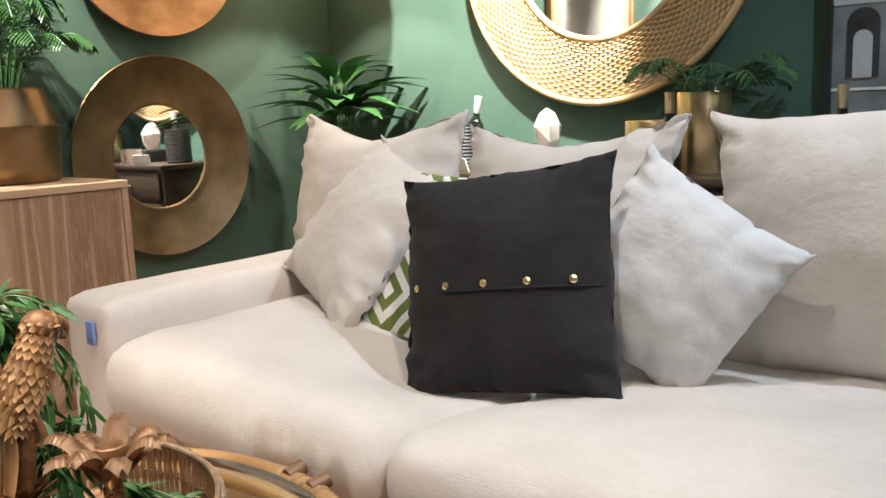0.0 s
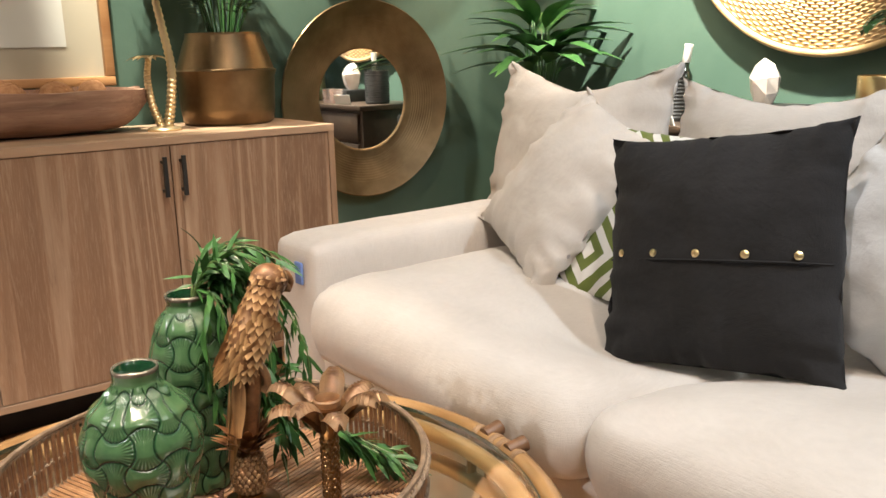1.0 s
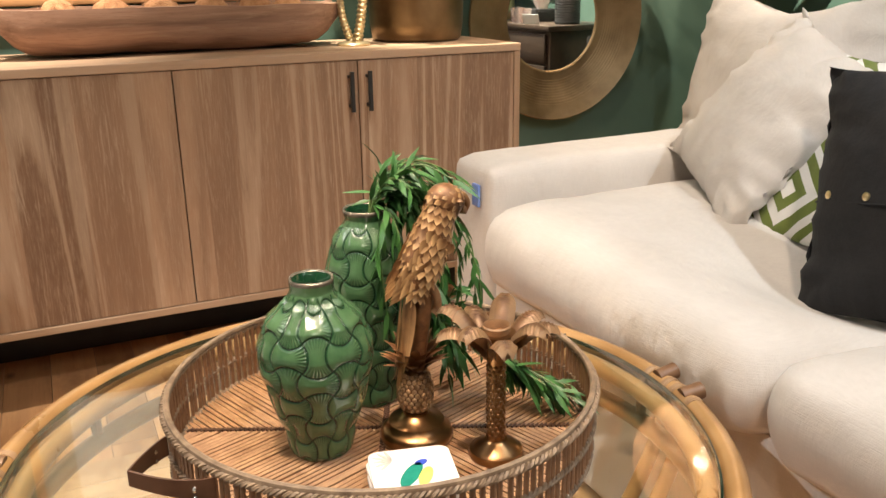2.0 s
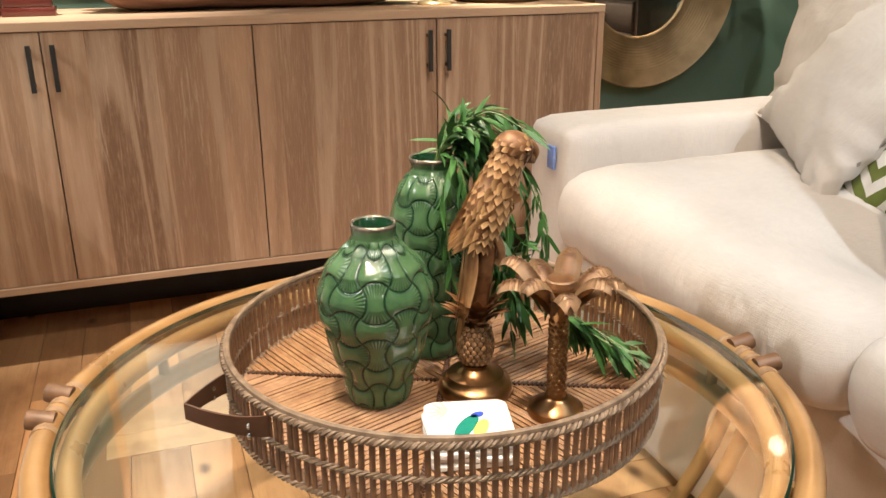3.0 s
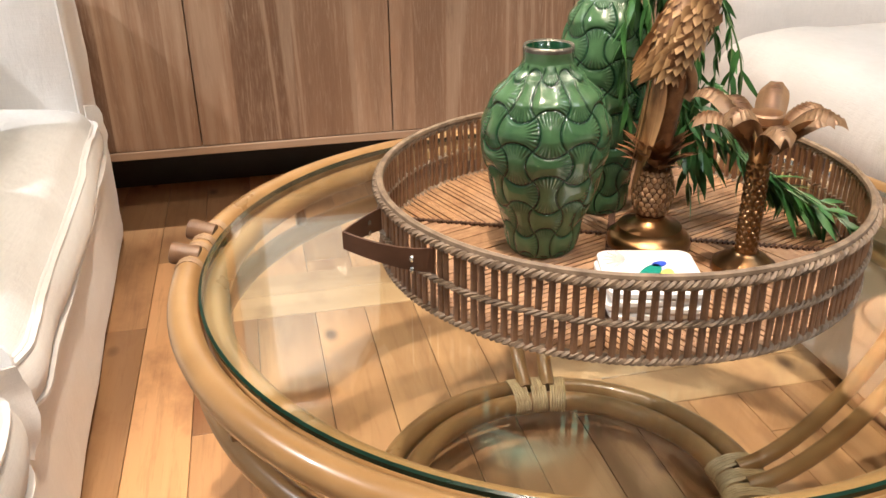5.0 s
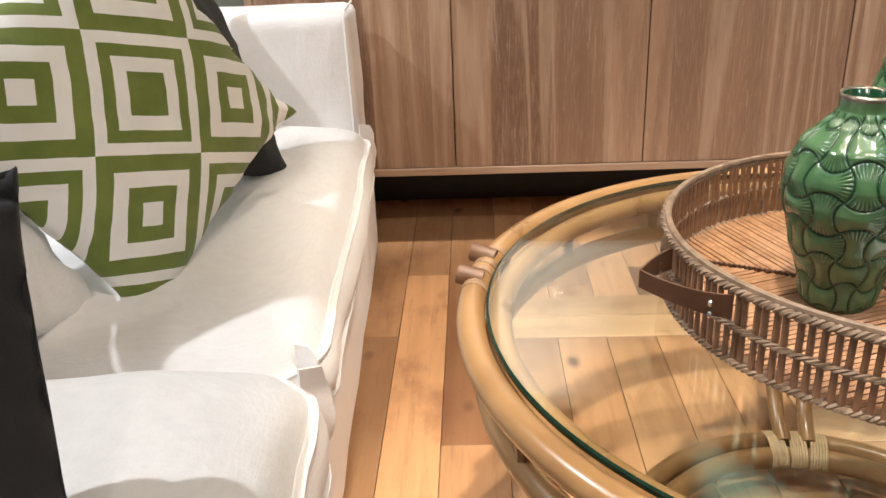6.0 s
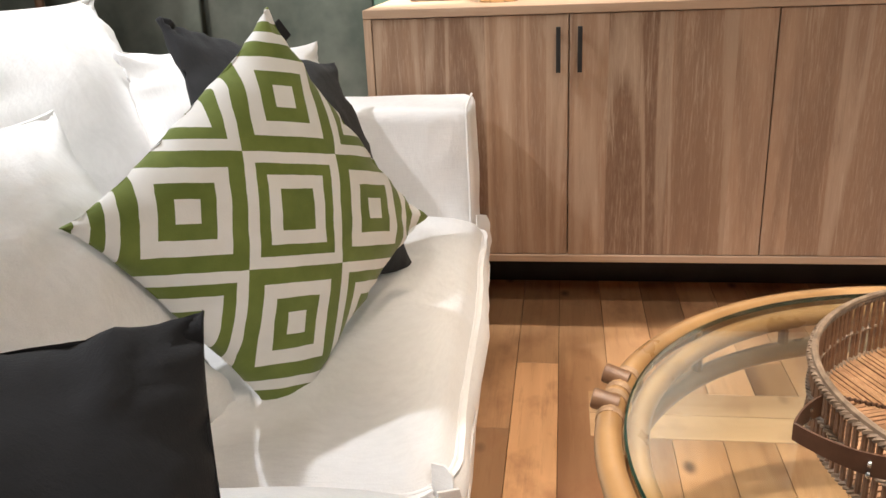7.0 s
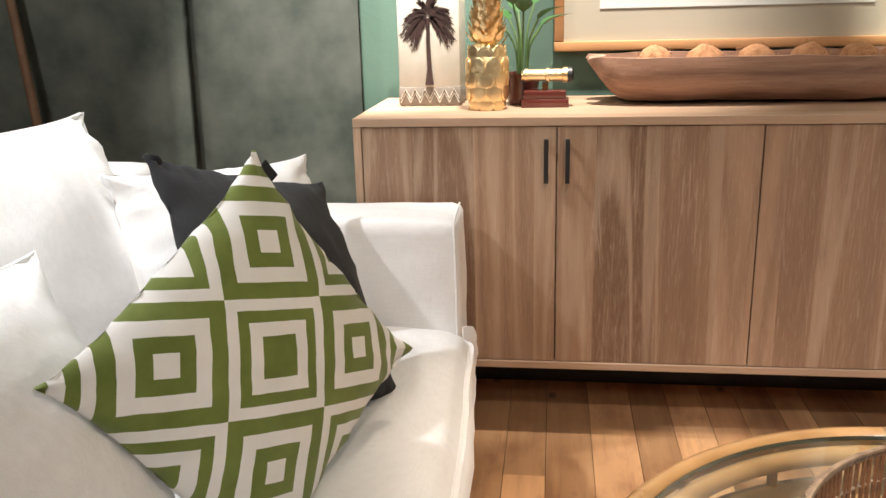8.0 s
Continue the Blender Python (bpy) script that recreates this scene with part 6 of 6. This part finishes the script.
# ---- big leaf plant in the corner ----
big = thing("corner_plant", pose(3.0, 0.14, 0), "broad leaved green plant in a tall dark planter", "plant")
part("planter", lathe(bmesh.new(), [(0, 0), (0.12, 0), (0.13, 0.01), (0.15, 0.78), (0.145, 0.79), (0.135, 0.78), (0.13, 0.74), (0, 0.74)], 36), M_BLACK, big, "tall matt black planter")
rng = random.Random(17)
for j in range(40):
    a = j * 2.4 + rng.uniform(-0.3, 0.3)
    up = rng.uniform(0.25, 1.0)
    ln = rng.uniform(0.17, 0.26)
    s0 = Vector((0.03 * math.cos(a), 0.03 * math.sin(a), 0.74))
    s1 = Vector(((0.04 + 0.05 * (1 - up)) * math.cos(a), (0.04 + 0.05 * (1 - up)) * math.sin(a), 0.90 + 0.28 * up))
    b = tube(bmesh.new(), bezier([s0, (s0 + s1) / 2 + Vector((0, 0, 0.04)), s1], 4), 0.003, 5)
    leaf(b, s1, (math.cos(a), math.sin(a), 0.45 + 0.9 * up), (-math.cos(a) * 0.6, -math.sin(a) * 0.6, 1), ln, rng.uniform(0.075, 0.105), rng.uniform(0.55, 0.95), 0.3, 9)
    part("leaf", b, M_LEAF2, big, sharp=3.2)

# ---- photograph on the east wall ----
ph = thing("framed_photograph", pose(X1 - 0.004, -1.575, 0.80, 0, 0, -90), "large framed grey photograph of an archway", "picture")
FW, FH = 0.75, 1.0
for x0, x1, z0, z1 in ((0, FW, 0, 0.02), (0, FW, FH - 0.02, FH), (0, 0.02, 0.0205, FH - 0.0205), (FW - 0.02, FW, 0.0205, FH - 0.0205)):
    part("frame_bar", boxed(x0, x1, -0.03, 0, z0, z1, 0.002), M_BLACK, ph, smooth=False)
part("print", boxed(0.02, FW - 0.02, -0.012, -0.004, 0.02, FH - 0.02), M_PICT, ph, "grey photographic print", smooth=False)


def arch_shape(x, z, w, h, y, mat_, lab):
    b = bmesh.new()
    pts = [(x - w / 2, z), (x + w / 2, z)] + [(x + w / 2 * math.cos(q), z + h - w / 2 + w / 2 * math.sin(q)) for q in (math.pi * j / 14 for j in range(15))]
    f = b.faces.new([b.verts.new((px, y, pz)) for px, pz in pts])
    r_ = bmesh.ops.extrude_face_region(b, geom=[f])
    for v in r_["geom"]:
        if isinstance(v, bmesh.types.BMVert):
            v.co.y += 0.002
    part("printed_shape", b, mat_, ph, lab, smooth=False)


arch_shape(0.10, 0.27, 0.085, 0.19, -0.0145, M_PICTD, "dark printed archway")
arch_shape(0.10, 0.27, 0.05, 0.13, -0.017, M_PICTL, "pale printed figure of a fountain")
part("printed_shape", boxed(0.02, FW - 0.02, -0.0145, -0.0125, 0.235, 0.243), M_PAPER, ph, "white printed line", smooth=False)
part("printed_shape", boxed(0.02, FW - 0.02, -0.0145, -0.0125, 0.47, 0.49), M_PICTL, ph, "pale printed cornice", smooth=False)
part("printed_shape", boxed(0.02, FW - 0.02, -0.0145, -0.0125, 0.02, 0.15), M_PICTD, ph, "dark printed ground", smooth=False)

# woven strands over the rattan mirror's frame
bm = bmesh.new()
for ring in range(20):
    r = 0.352 + 0.0093 * ring
    n = 150
    tube(bm, [(r * math.cos(a), r * math.sin(a), 0.033 + 0.013 * (r - 0.33) / 0.2 + 0.0042 * math.cos(75 * a * 1.0 + math.pi * (ring % 2))) for a in (2 * math.pi * j / n for j in range(n))], 0.0040, 5, True)
tagged(part("weave", bm, M_RATTAN, rm, "woven golden rattan strands"), kind="stuff")
part("rim", tube(bmesh.new(), ring_pts(0, 0, 0.046, 0.546, 90), 0.012, 9, True), M_RATTAN, rm)
part("rim", tube(bmesh.new(), ring_pts(0, 0, 0.034, 0.336, 90), 0.011, 9, True), M_RATTAN, rm)

# ---- floor planks ----

CROSS = ((0.60, 1.50, -0.54, -0.345), (1.18, 2.1, -1.02, -0.82))


def cut_runs(px, pw, a, b):
    """The run a to b of a plank, less the patches where boards lie crosswise."""
    runs = [(a, b)]
    for c0, c1, d0, d1 in CROSS:
        if px + pw > c0 + 0.05 and px < c1 - 0.05:
            runs = [r for p, q in runs for r in ((p, min(q, d0)), (max(p, d1), q))]
    return [(p, q) for p, q in runs if q - p > 0.02]


rng = random.Random(4)
for c0, c1, d0, d1 in CROSS:
    for k in range(2):
        e0, e1 = d0 + (d1 - d0) * k / 2, d0 + (d1 - d0) * (k + 1) / 2
        part("plank", boxed(c0 - 0.04, c1 + 0.04, e0 + 0.001, e1 - 0.001, -0.02, 0.0004, 0.0012, 1), M_FLOORX, floor, smooth=False)
x = X0
while x < X1 - 0.02:
    w = rng.choice((0.085, 0.095, 0.105, 0.12))
    w = min(w, X1 - x)
    y = Y0 - rng.random() * 0.8
    while y < Y1:
        l = rng.uniform(0.7, 1.9)
        for a, b in cut_runs(x, w, max(y, Y0), min(y + l, Y1)):
            part("plank", boxed(x + 0.0006, x + w - 0.0006, a + 0.0005, b - 0.0005, -0.02, rng.uniform(-0.001, 0), 0.0008, 1), M_FLOOR, floor, smooth=False)
        y += l
    x += w
